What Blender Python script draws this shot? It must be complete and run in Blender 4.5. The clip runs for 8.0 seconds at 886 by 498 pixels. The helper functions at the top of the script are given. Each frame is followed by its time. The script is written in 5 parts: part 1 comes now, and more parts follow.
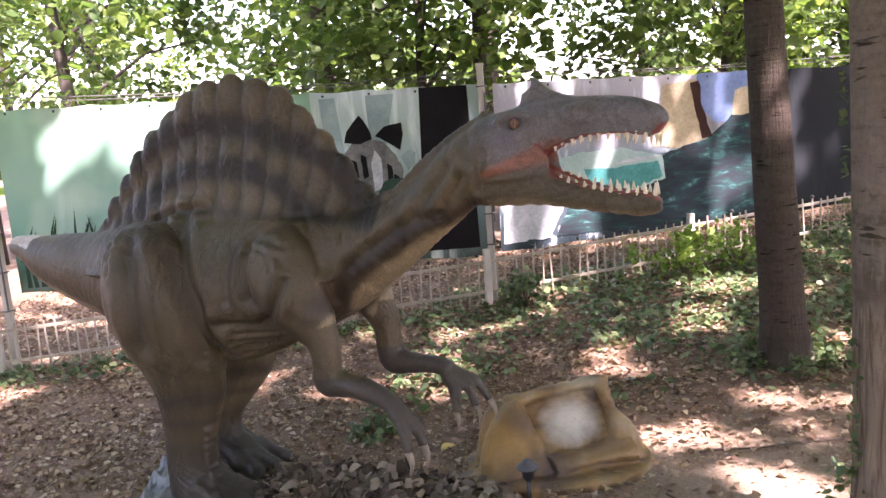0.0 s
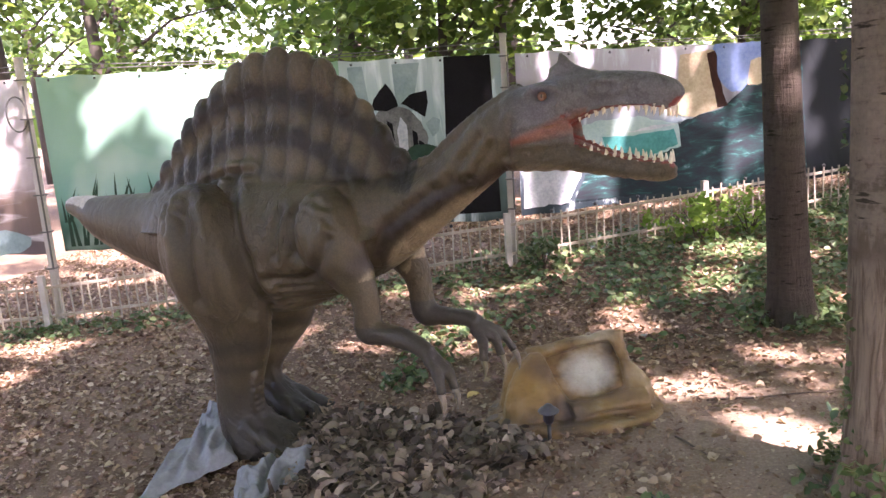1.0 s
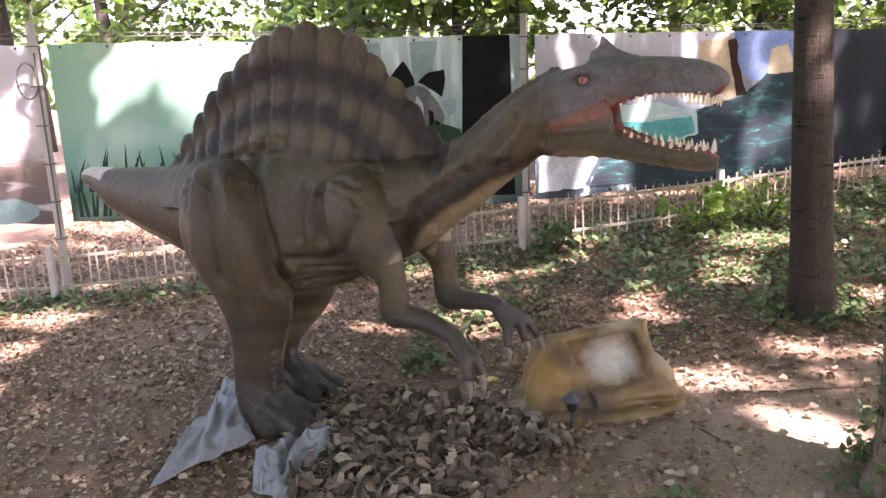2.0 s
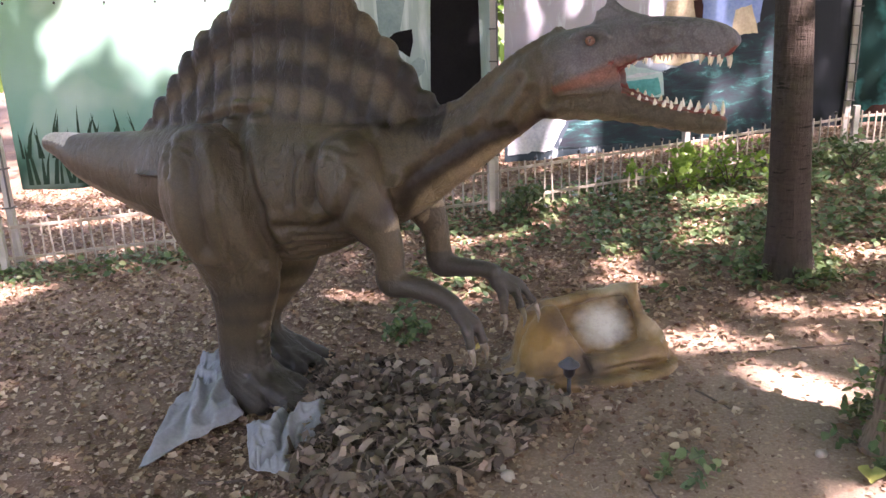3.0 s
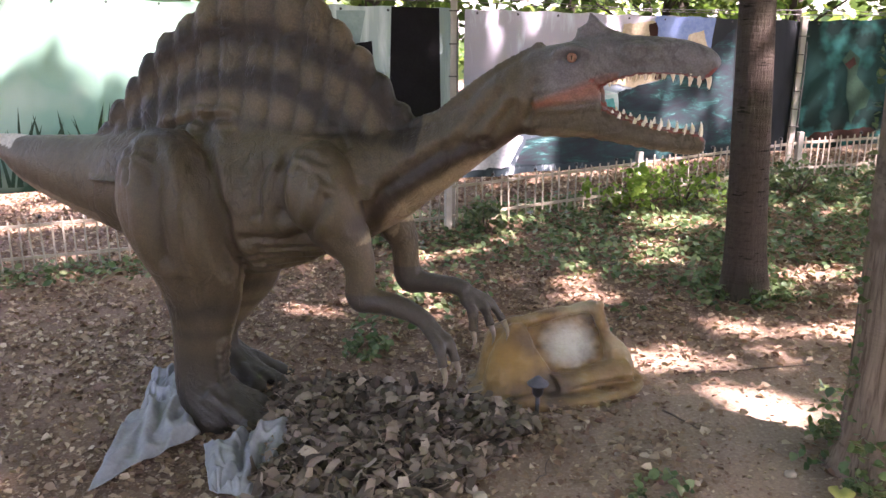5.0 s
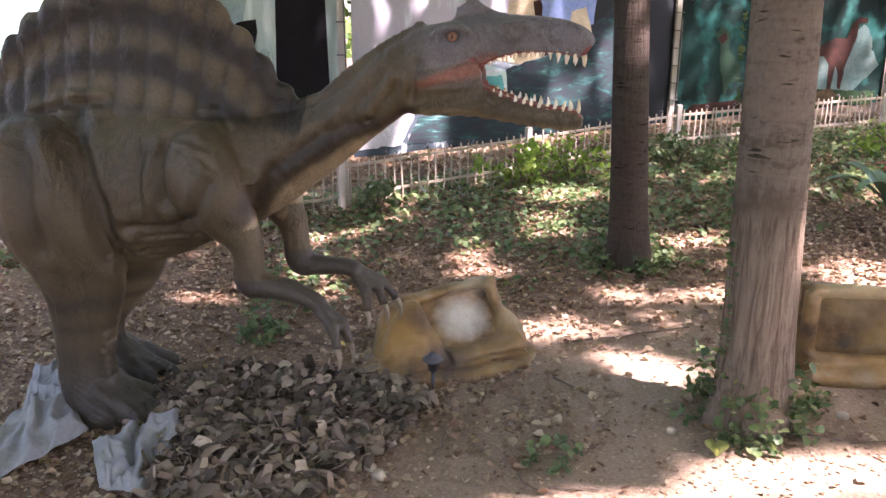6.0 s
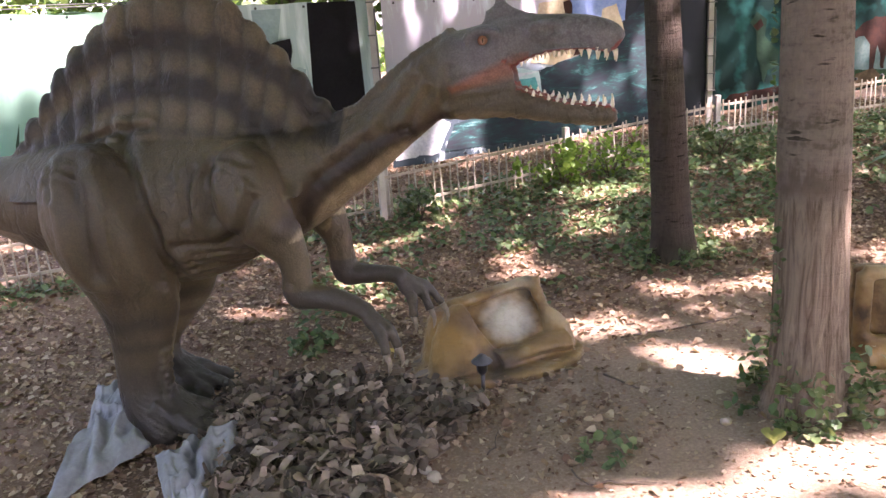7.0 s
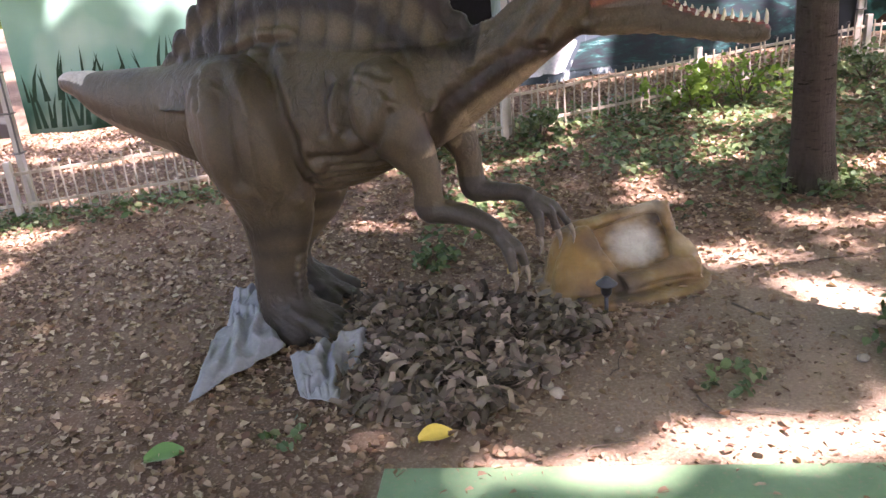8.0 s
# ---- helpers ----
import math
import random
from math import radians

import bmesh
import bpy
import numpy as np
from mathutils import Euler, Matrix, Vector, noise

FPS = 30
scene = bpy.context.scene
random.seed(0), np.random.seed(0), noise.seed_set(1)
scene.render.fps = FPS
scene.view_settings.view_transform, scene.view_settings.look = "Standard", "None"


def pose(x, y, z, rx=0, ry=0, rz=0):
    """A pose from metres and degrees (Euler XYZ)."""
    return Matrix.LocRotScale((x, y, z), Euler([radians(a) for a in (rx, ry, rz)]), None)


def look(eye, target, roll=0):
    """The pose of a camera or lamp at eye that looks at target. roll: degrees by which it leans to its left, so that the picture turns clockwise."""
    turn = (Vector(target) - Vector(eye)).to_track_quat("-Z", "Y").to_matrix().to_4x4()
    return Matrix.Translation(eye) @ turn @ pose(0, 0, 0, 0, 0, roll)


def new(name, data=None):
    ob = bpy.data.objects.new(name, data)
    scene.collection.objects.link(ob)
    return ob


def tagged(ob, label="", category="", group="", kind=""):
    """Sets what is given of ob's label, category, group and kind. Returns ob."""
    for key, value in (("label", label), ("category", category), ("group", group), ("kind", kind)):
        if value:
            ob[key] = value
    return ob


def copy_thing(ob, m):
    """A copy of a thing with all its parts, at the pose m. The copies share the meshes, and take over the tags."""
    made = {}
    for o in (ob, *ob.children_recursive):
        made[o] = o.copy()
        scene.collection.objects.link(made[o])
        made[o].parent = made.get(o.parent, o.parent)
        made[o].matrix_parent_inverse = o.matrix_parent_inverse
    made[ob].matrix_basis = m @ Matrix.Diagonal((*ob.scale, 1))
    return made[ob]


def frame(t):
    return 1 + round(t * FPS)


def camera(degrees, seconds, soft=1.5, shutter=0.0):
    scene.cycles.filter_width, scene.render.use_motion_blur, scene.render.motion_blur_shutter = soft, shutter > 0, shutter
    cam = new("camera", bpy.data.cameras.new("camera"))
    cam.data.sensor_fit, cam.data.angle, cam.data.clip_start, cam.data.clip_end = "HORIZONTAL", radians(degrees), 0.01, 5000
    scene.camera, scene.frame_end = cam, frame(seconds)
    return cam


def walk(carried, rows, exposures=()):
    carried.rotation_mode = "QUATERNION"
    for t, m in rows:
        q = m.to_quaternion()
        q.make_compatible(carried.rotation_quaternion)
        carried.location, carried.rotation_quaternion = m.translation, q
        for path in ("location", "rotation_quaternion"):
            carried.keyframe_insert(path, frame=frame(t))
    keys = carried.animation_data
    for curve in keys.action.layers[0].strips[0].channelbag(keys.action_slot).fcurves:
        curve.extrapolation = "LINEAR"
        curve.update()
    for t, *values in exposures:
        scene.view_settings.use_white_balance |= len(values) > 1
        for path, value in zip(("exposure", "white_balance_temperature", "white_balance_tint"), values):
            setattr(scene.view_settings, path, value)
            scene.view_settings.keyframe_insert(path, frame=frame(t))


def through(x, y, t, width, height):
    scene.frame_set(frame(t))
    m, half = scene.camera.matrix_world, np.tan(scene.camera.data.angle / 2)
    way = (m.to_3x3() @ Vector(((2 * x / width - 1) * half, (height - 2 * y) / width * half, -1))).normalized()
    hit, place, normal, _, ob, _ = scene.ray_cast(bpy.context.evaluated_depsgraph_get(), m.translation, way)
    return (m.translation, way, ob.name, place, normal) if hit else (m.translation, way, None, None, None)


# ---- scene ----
cam = camera(57.9, 8.0)
PATH = [
    (0, (0.9, 0.511, 1.905), (0.536, 2.452, 1.587), -4.3),
    (0.5, (0.916, 0.157, 1.946), (0.547, 2.088, 1.581), -4.6),
    (1, (0.873, 0.169, 1.943), (0.474, 2.088, 1.544), -4.0),
    (1.5, (0.795, 0.175, 1.955), (0.405, 2.093, 1.543), -2.9),
    (1.7, (0.763, 0.18, 1.962), (0.363, 2.094, 1.541), -2.1),
    (2.8, (0.435, 0.267, 1.947), (0.132, 2.169, 1.408), -3.2),
    (3, (0.394, 0.263, 1.966), (0.156, 2.172, 1.42), -2.0),
    (3.5, (0.44, 0.263, 1.983), (0.263, 2.192, 1.485), -2.5),
    (4, (0.439, 0.293, 1.988), (0.274, 2.229, 1.517), -1.9),
    (4.2, (0.382, 0.296, 2.008), (0.219, 2.239, 1.564), -1.2),
    (5.3, (0.217, 0.334, 1.926), (0.185, 2.25, 1.353), 0.7),
    (5.5, (0.228, 0.332, 1.922), (0.266, 2.238, 1.316), 0.2),
    (6, (0.276, 0.306, 1.963), (0.437, 2.218, 1.398), 0.1),
    (6.5, (0.277, 0.252, 2.009), (0.5, 2.178, 1.515), -3.0),
    (7, (0.281, 0.261, 1.948), (0.333, 2.186, 1.407), -4.0),
    (7.5, (0.273, 0.262, 1.931), (0.071, 2.145, 1.29), -5.3),
    (8, (0.171, 0.233, 1.94), (-0.052, 2.09, 1.234), -4.3),
]
walk(cam, [(t, look(eye, target, roll)) for t, eye, target, roll in PATH])

# ---------------------------------------------------------------- light
SUN = Vector((0.50, -0.42, 0.95)).normalized()      # towards the sun
EXPOSURE = 3.78

world = bpy.data.worlds.new("sky")
scene.world = world
world.use_nodes = True
wn = world.node_tree.nodes
sky = wn.new("ShaderNodeTexSky")
sky.sky_type = "NISHITA"
sky.sun_disc = False
sky.sun_elevation = math.asin(SUN.z)
sky.sun_rotation = math.atan2(SUN.x, SUN.y)
sky.dust_density = 3.0
wn["Background"].inputs["Strength"].default_value = 0.15
world.node_tree.links.new(sky.outputs["Color"], wn["Background"].inputs["Color"])
sun_data = bpy.data.lights.new("sun", "SUN")
sun_data.energy = 3.0
sun_data.angle = radians(1.4)
sun_data.color = (1.0, 0.95, 0.87)
sun = new("sun", sun_data)
sun.matrix_world = look(SUN * 50, (0, 0, 0))
scene.view_settings.exposure = EXPOSURE
scene.view_settings.use_white_balance = True
scene.view_settings.white_balance_temperature = 6700
scene.view_settings.white_balance_tint = 43


# ---------------------------------------------------------------- helpers
def part(name, bm, material, parent=None, label="", smooth=False, at=None):
    """Links a bmesh as one mesh object, under a thing or a part if given."""
    me = bpy.data.meshes.new(name)
    bm.to_mesh(me)
    bm.free()
    return place(name, me, material, parent, label, smooth, at)


def place(name, me, material, parent=None, label="", smooth=False, at=None):
    mats = material if isinstance(material, (list, tuple)) else [material]
    if not me.materials:
        for m in mats:
            me.materials.append(m)
    if smooth:
        me.polygons.foreach_set("use_smooth", [True] * len(me.polygons))
    ob = new(name, me)
    if parent:
        ob.parent = parent
    if at is not None:
        ob.matrix_basis = at
    if label:
        ob["label"] = label
    return ob


def thing(name, label, category, at, group="", kind=""):
    ob = new(name)
    ob.empty_display_size = 0.1
    ob.matrix_basis = at
    return tagged(ob, label, category, group, kind)


def quads(verts, faces, name="mesh"):
    me = bpy.data.meshes.new(name)
    me.from_pydata(verts, [], faces)
    me.update()
    return me


def box(bm, lo, hi, bevel=0.0):
    lo, hi = Vector(lo), Vector(hi)
    made = bmesh.ops.create_cube(bm, size=1.0)["verts"]
    for v in made:
        v.co = (lo + hi) / 2 + Vector([c * d for c, d in zip(v.co, hi - lo)])
    if bevel:
        edges = list({e for v in made for e in v.link_edges})
        bmesh.ops.bevel(bm, geom=edges, offset=bevel, segments=2, affect="EDGES", profile=0.5)


def loft(bm, stations, seg=24, across=(0, 1, 0), power=2.0):
    """A closed tube through stations (x, y, z, half across, half along the bend)."""
    across = Vector(across)
    mids = [Vector(s[:3]) for s in stations]
    rings = []
    for k, s in enumerate(stations):
        along = (mids[min(k + 1, len(mids) - 1)] - mids[max(k - 1, 0)]).normalized()
        side = (across - along * across.dot(along)).normalized()
        up = side.cross(along)
        ring = []
        for j in range(seg):
            a = 2 * math.pi * j / seg
            c, d = math.cos(a), math.sin(a)
            c = math.copysign(abs(c) ** (2 / power), c)
            d = math.copysign(abs(d) ** (2 / power), d)
            ring.append(bm.verts.new(mids[k] + side * (s[3] * c) + up * (s[4] * d)))
        rings.append(ring)
    for a, b in zip(rings, rings[1:]):
        for j in range(seg):
            bm.faces.new((a[j], a[(j + 1) % seg], b[(j + 1) % seg], b[j]))
    bm.faces.new(rings[0][::-1])
    bm.faces.new(rings[-1])


def smooth_stations(stations, steps=4):
    """Catmull-Rom between stations."""
    out = []
    n = len(stations)
    for k in range(n - 1):
        p = [stations[max(k - 1, 0)], stations[k], stations[k + 1], stations[min(k + 2, n - 1)]]
        for j in range(steps):
            t = j / steps
            out.append(tuple(0.5 * (2 * b + (c - a) * t + (2 * a - 5 * b + 4 * c - d) * t * t + (3 * b - a - 3 * c + d) * t ** 3)
                             for a, b, c, d in zip(*p)))
    out.append(stations[-1])
    return out


def sculpt(bm, voxel, rounds=4):
    """Fuses all that is in the bmesh into one skin."""
    bmesh.ops.recalc_face_normals(bm, faces=bm.faces)
    me = bpy.data.meshes.new("raw")
    bm.to_mesh(me)
    bm.free()
    ob = new("raw", me)
    fuse = ob.modifiers.new("fuse", "REMESH")
    fuse.mode, fuse.voxel_size = "VOXEL", voxel
    ease = ob.modifiers.new("ease", "SMOOTH")
    ease.factor, ease.iterations = 0.5, rounds
    done = bpy.data.meshes.new_from_object(ob.evaluated_get(bpy.context.evaluated_depsgraph_get()))
    bpy.data.objects.remove(ob)
    bpy.data.meshes.remove(me)
    return done


def interp(x, xs, ys):
    return float(np.interp(x, xs, ys))


def rise(x, y):
    """Height of the ground: it climbs to the east and, past the clearing, to the fence."""
    xe = 9 * math.tanh(x / 9)
    ye = max(0.0, y - 4)
    ye = 7 * math.tanh(ye / 7)
    return 0.055 * xe + 0.052 * ye


def bumps(x, y):
    return 0.012 * noise.noise((x * 1.7, y * 1.7, 3)) + 0.005 * noise.noise((x * 6, y * 6, 9))


def ground_z(x, y):
    return rise(x, y) + bumps(x, y)


# ---------------------------------------------------------------- materials
class Nodes:
    """A small builder of node materials."""

    def __init__(self, name):
        self.m = bpy.data.materials.new(name)
        self.m.use_nodes = True
        self.t = self.m.node_tree
        self.bsdf = self.t.nodes["Principled BSDF"]
        self.co = self.t.nodes.new("ShaderNodeTexCoord")

    def add(self, kind, **values):
        n = self.t.nodes.new(kind)
        for k, v in values.items():
            n.inputs[k.replace("_", " ")].default_value = v
        return n

    def link(self, a, b):
        self.t.links.new(a, b)

    def noise(self, scale, detail=6, rough=0.6, stretch=None, distort=0.0):
        n = self.add("ShaderNodeTexNoise", Scale=scale, Detail=detail, Roughness=rough, Distortion=distort)
        src = self.co.outputs["Object"]
        if stretch:
            mp = self.add("ShaderNodeMapping", Scale=stretch)
            self.link(src, mp.inputs["Vector"])
            src = mp.outputs["Vector"]
        self.link(src, n.inputs["Vector"])
        return n.outputs["Fac"]

    def voronoi(self, scale, feature="F1", stretch=None):
        n = self.add("ShaderNodeTexVoronoi", Scale=scale)
        n.feature = feature
        src = self.co.outputs["Object"]
        if stretch:
            mp = self.add("ShaderNodeMapping", Scale=stretch)
            self.link(src, mp.inputs["Vector"])
            src = mp.outputs["Vector"]
        self.link(src, n.inputs["Vector"])
        return n.outputs["Distance"]

    def ramp(self, fac, stops):
        n = self.t.nodes.new("ShaderNodeValToRGB")
        e = n.color_ramp.elements
        while len(e) < len(stops):
            e.new(0.5)
        for el, (p, c) in zip(e, stops):
            el.position = p
            el.color = (*c, 1) if isinstance(c, tuple) else (c, c, c, 1)
        self.link(fac, n.inputs["Fac"])
        return n.outputs["Color"]

    def mix(self, fac, a, b, mode="MIX"):
        n = self.t.nodes.new("ShaderNodeMix")
        n.data_type, n.blend_type = "RGBA", mode
        for sock, v in ((n.inputs[0], fac), (n.inputs[6], a), (n.inputs[7], b)):
            if isinstance(v, (int, float)):
                sock.default_value = v
            elif isinstance(v, tuple):
                sock.default_value = (*v, 1)
            else:
                self.link(v, sock)
        return n.outputs[2]

    def math(self, op, a, b=0.0):
        n = self.t.nodes.new("ShaderNodeMath")
        n.operation = op
        for sock, v in zip(n.inputs, (a, b)):
            if isinstance(v, (int, float)):
                sock.default_value = v
            else:
                self.link(v, sock)
        return n.outputs[0]

    def axes(self):
        n = self.t.nodes.new("ShaderNodeSeparateXYZ")
        self.link(self.co.outputs["Object"], n.inputs[0])
        return n.outputs

    def done(self, colour, rough=0.7, bump=None, strength=0.4, depth=0.01, metal=0.0, spec=0.4):
        b = self.bsdf
        if isinstance(colour, tuple):
            b.inputs["Base Color"].default_value = (*colour, 1)
        else:
            self.link(colour, b.inputs["Base Color"])
        if isinstance(rough, (int, float)):
            b.inputs["Roughness"].default_value = rough
        else:
            self.link(rough, b.inputs["Roughness"])
        b.inputs["Metallic"].default_value = metal
        b.inputs["Specular IOR Level"].default_value = spec
        if bump is not None:
            n = self.add("ShaderNodeBump", Strength=strength, Distance=depth)
            self.link(bump, n.inputs["Height"])
            self.link(n.outputs["Normal"], b.inputs["Normal"])
        return self.m


def plain(name, a, b, scale=8.0, rough=0.6, metal=0.0, strength=0.25, depth=0.003, spec=0.4):
    """Two tones, mixed at two scales, with a little relief."""
    k = Nodes(name)
    big, fine = k.noise(scale), k.noise(scale * 9, 3)
    c = k.ramp(k.mix(0.35, big, fine), [(0.3, a), (0.7, b)])
    return k.done(c, k.ramp(big, [(0.3, rough - 0.1), (0.7, min(1.0, rough + 0.1))]), fine, strength, depth, metal, spec)


def soil():
    k = Nodes("soil")
    big, mid, fine = k.noise(0.55, 5), k.noise(5, 7, 0.7), k.noise(60, 4, 0.7)
    c = k.ramp(big, [(0.35, (0.095, 0.062, 0.042)), (0.55, (0.165, 0.112, 0.078)), (0.7, (0.26, 0.19, 0.138))])
    c = k.mix(k.ramp(mid, [(0.46, 0.0), (0.68, 0.8)]), c, (0.13, 0.082, 0.058))
    c = k.mix(k.ramp(fine, [(0.5, 0.0), (0.75, 0.6)]), c, (0.40, 0.32, 0.25))
    # the trodden path is dustier and paler than the leaf mould beside it
    # the colour also holds the deeper shade that lies west of the path
    x, y, z = k.axes()
    wob = k.math("MULTIPLY", k.math("SUBTRACT", k.noise(1.3, 5), 0.5), 1.6)
    east = k.add("ShaderNodeMapRange", From_Min=-0.9, From_Max=0.9)
    k.link(k.math("ADD", x, wob), east.inputs["Value"])
    south = k.add("ShaderNodeMapRange", From_Min=5.5, From_Max=4.5)
    k.link(k.math("ADD", y, wob), south.inputs["Value"])
    trodden = k.math("MULTIPLY", east.outputs["Result"], south.outputs["Result"])
    dust = k.mix(k.ramp(fine, [(0.4, 0.0), (0.7, 1.0)]), (0.25, 0.188, 0.138), (0.36, 0.282, 0.218))
    c = k.mix(k.math("MULTIPLY", trodden, 0.8), c, dust)
    return k.done(c, 0.95, k.mix(0.5, mid, fine), 0.8, 0.02, spec=0.1)


def leaf_material(name, tones, through=0.4, rough=0.5):
    """Leaves in several tones, one a leaf, which let some light through."""
    k = Nodes(name)
    geo = k.t.nodes.new("ShaderNodeNewGeometry")
    stops = [(i / max(1, len(tones) - 1), c) for i, c in enumerate(tones)]
    c = k.ramp(geo.outputs["Random Per Island"], stops)
    c = k.mix(k.ramp(k.noise(30, 3), [(0.35, 0.0), (0.7, 0.5)]), c, k.mix(1.0, c, (0.6, 0.55, 0.5), "MULTIPLY"))
    m = k.done(c, rough, spec=0.3)
    if through:
        tr = k.t.nodes.new("ShaderNodeBsdfTranslucent")
        k.link(k.mix(1.0, c, (1.6, 1.65, 1.0), "MULTIPLY"), tr.inputs["Color"])
        mx = k.t.nodes.new("ShaderNodeMixShader")
        mx.inputs[0].default_value = through
        out = k.t.nodes["Material Output"]
        k.link(k.bsdf.outputs[0], mx.inputs[1])
        k.link(tr.outputs[0], mx.inputs[2])
        k.link(mx.outputs[0], out.inputs["Surface"])
    return m


def bark(name, low, high, furrow, change):
    k = Nodes(name)
    x, y, z = k.axes()
    ridges = k.noise(32, 5, 0.65, (1, 1, 0.10), 0.7)
    scars = k.noise(7, 4, 0.6, (0.5, 0.5, 3.5), 0.4)
    stains = k.noise(1.8, 4)
    lower = k.ramp(ridges, [(0.36, furrow), (0.52, low), (0.68, tuple(min(1, v * 1.35) for v in low))])
    upper = k.ramp(k.mix(0.5, scars, k.noise(40, 3)), [(0.36, tuple(v * 0.6 for v in high)), (0.47, high), (0.7, tuple(v * 1.3 for v in high))])
    notches = k.ramp(k.noise(9, 3, 0.5, (0.8, 0.8, 4.5), 0.2), [(0.30, 1.0), (0.36, 0.0)])
    upper = k.mix(notches, upper, tuple(v * 0.22 for v in high))
    edge = k.math("ADD", z, k.math("ADD", k.math("MULTIPLY", stains, 0.35), k.math("MULTIPLY", ridges, 0.35)))
    soft = k.add("ShaderNodeMapRange", From_Min=change - 0.06, From_Max=change + 0.06)
    k.link(edge, soft.inputs["Value"])
    c = k.mix(soft.outputs["Result"], lower, upper)
    collar = k.ramp(k.math("ABSOLUTE", k.math("SUBTRACT", edge, change + 0.05)), [(0.03, 0.75), (0.09, 0.0)])
    c = k.mix(k.math("MULTIPLY", collar, k.ramp(stains, [(0.42, 0.0), (0.56, 1.0)])), c, furrow)
    c = k.mix(k.ramp(stains, [(0.5, 0.0), (0.8, 0.5)]), c, (0.10, 0.105, 0.07))
    return k.done(c, 0.92, k.mix(0.4, ridges, scars), 1.0, 0.03, spec=0.1)


def skin():
    k = Nodes("painted_rubber_skin")
    at = k.t.nodes.new("ShaderNodeAttribute")
    at.attribute_name = "paint"
    big, fine = k.noise(3.5, 6, 0.65), k.noise(38, 5, 0.7)
    scales = k.voronoi(110)
    c = k.mix(k.ramp(big, [(0.35, 0.7), (0.65, 0.0)]), at.outputs["Color"], k.mix(1.0, at.outputs["Color"], (0.6, 0.57, 0.53), "MULTIPLY"))
    c = k.mix(k.ramp(fine, [(0.45, 0.0), (0.75, 0.6)]), c, k.mix(1.0, c, (1.5, 1.45, 1.4), "MULTIPLY"))
    c = k.mix(k.ramp(scales, [(0.25, 0.0), (0.7, 0.45)]), c, k.mix(1.0, c, (0.55, 0.52, 0.5), "MULTIPLY"))
    veins = k.math("ABSOLUTE", k.math("SUBTRACT", k.noise(9, 3, 0.55, (1.1, 1.1, 0.7), 0.6), 0.5))
    veins = k.ramp(veins, [(0.0, 0.0), (0.055, 1.0)])
    deep = k.mix(k.ramp(k.noise(2.6, 2), [(0.44, 0.0), (0.58, 1.0)]), (1.0, 1.0, 1.0), veins)
    c = k.mix(k.math("MULTIPLY", k.math("SUBTRACT", 1.0, deep), 0.45), c, k.mix(1.0, c, (0.45, 0.42, 0.40), "MULTIPLY"))
    h = k.mix(0.6, k.mix(0.35, scales, fine), deep)
    return k.done(c, k.ramp(fine, [(0.3, 0.40), (0.7, 0.58)]), h, 0.55, 0.008, spec=0.36)


SOIL = soil()
LITTER = leaf_material("dry_leaves", [(0.095, 0.050, 0.034), (0.22, 0.14, 0.095), (0.38, 0.285, 0.205), (0.15, 0.085, 0.058), (0.50, 0.41, 0.31), (0.30, 0.21, 0.14), (0.18, 0.11, 0.075), (0.36, 0.29, 0.22)], 0.1, 0.7)
IVY = leaf_material("ivy_leaves", [(0.045, 0.085, 0.036), (0.07, 0.125, 0.052), (0.11, 0.165, 0.075), (0.17, 0.20, 0.10)], 0.2, 0.38)
FOLIAGE = leaf_material("tree_leaves", [(0.05, 0.10, 0.025), (0.08, 0.145, 0.035), (0.11, 0.18, 0.045), (0.15, 0.21, 0.06)], 0.55, 0.45)
WOOD_LEAVES = leaf_material("woodland_leaves", [(0.036, 0.075, 0.020), (0.062, 0.115, 0.030), (0.095, 0.16, 0.042), (0.15, 0.21, 0.06)], 0.5, 0.45)
BARK_NEAR = bark("furrowed_bark", (0.175, 0.138, 0.108), (0.165, 0.132, 0.110), (0.085, 0.062, 0.048), 1.40)
BARK_FAR = bark("smooth_bark", (0.066, 0.052, 0.043), (0.054, 0.043, 0.036), (0.03, 0.024, 0.02), 0.45)
BARK_WOOD = plain("woodland_bark", (0.03, 0.025, 0.02), (0.07, 0.06, 0.05), 6, 0.9)
SKIN = skin()
TOOTH = plain("tooth_enamel", (0.62, 0.52, 0.38), (0.78, 0.72, 0.6), 30, 0.35)
CLAW = plain("claw_horn", (0.13, 0.105, 0.085), (0.27, 0.22, 0.17), 25, 0.4)
EYE = plain("amber_eye", (0.16, 0.06, 0.045), (0.34, 0.19, 0.14), 60, 0.12, spec=0.6)
PUPIL = plain("pupil", (0.01, 0.01, 0.01), (0.02, 0.02, 0.02), 40, 0.1, spec=0.6)
FENCE_PAINT = plain("weathered_cream_paint", (0.25, 0.215, 0.165), (0.40, 0.355, 0.29), 14, 0.6)
POST_PAINT = plain("dull_grey_metal", (0.33, 0.31, 0.28), (0.46, 0.44, 0.40), 9, 0.5)
DARK_PLASTIC = plain("black_plastic", (0.012, 0.012, 0.014), (0.03, 0.03, 0.034), 20, 0.38)
CABLE = plain("cable_sheath", (0.05, 0.05, 0.05), (0.12, 0.12, 0.11), 15, 0.5)
CLOTH = plain("grey_blue_cloth", (0.13, 0.142, 0.155), (0.25, 0.262, 0.275), 5, 0.9)
STONE = plain("pale_stone", (0.24, 0.20, 0.16), (0.38, 0.33, 0.27), 12, 0.85)
TWIG = plain("dry_twig", (0.06, 0.045, 0.035), (0.14, 0.105, 0.08), 20, 0.9)


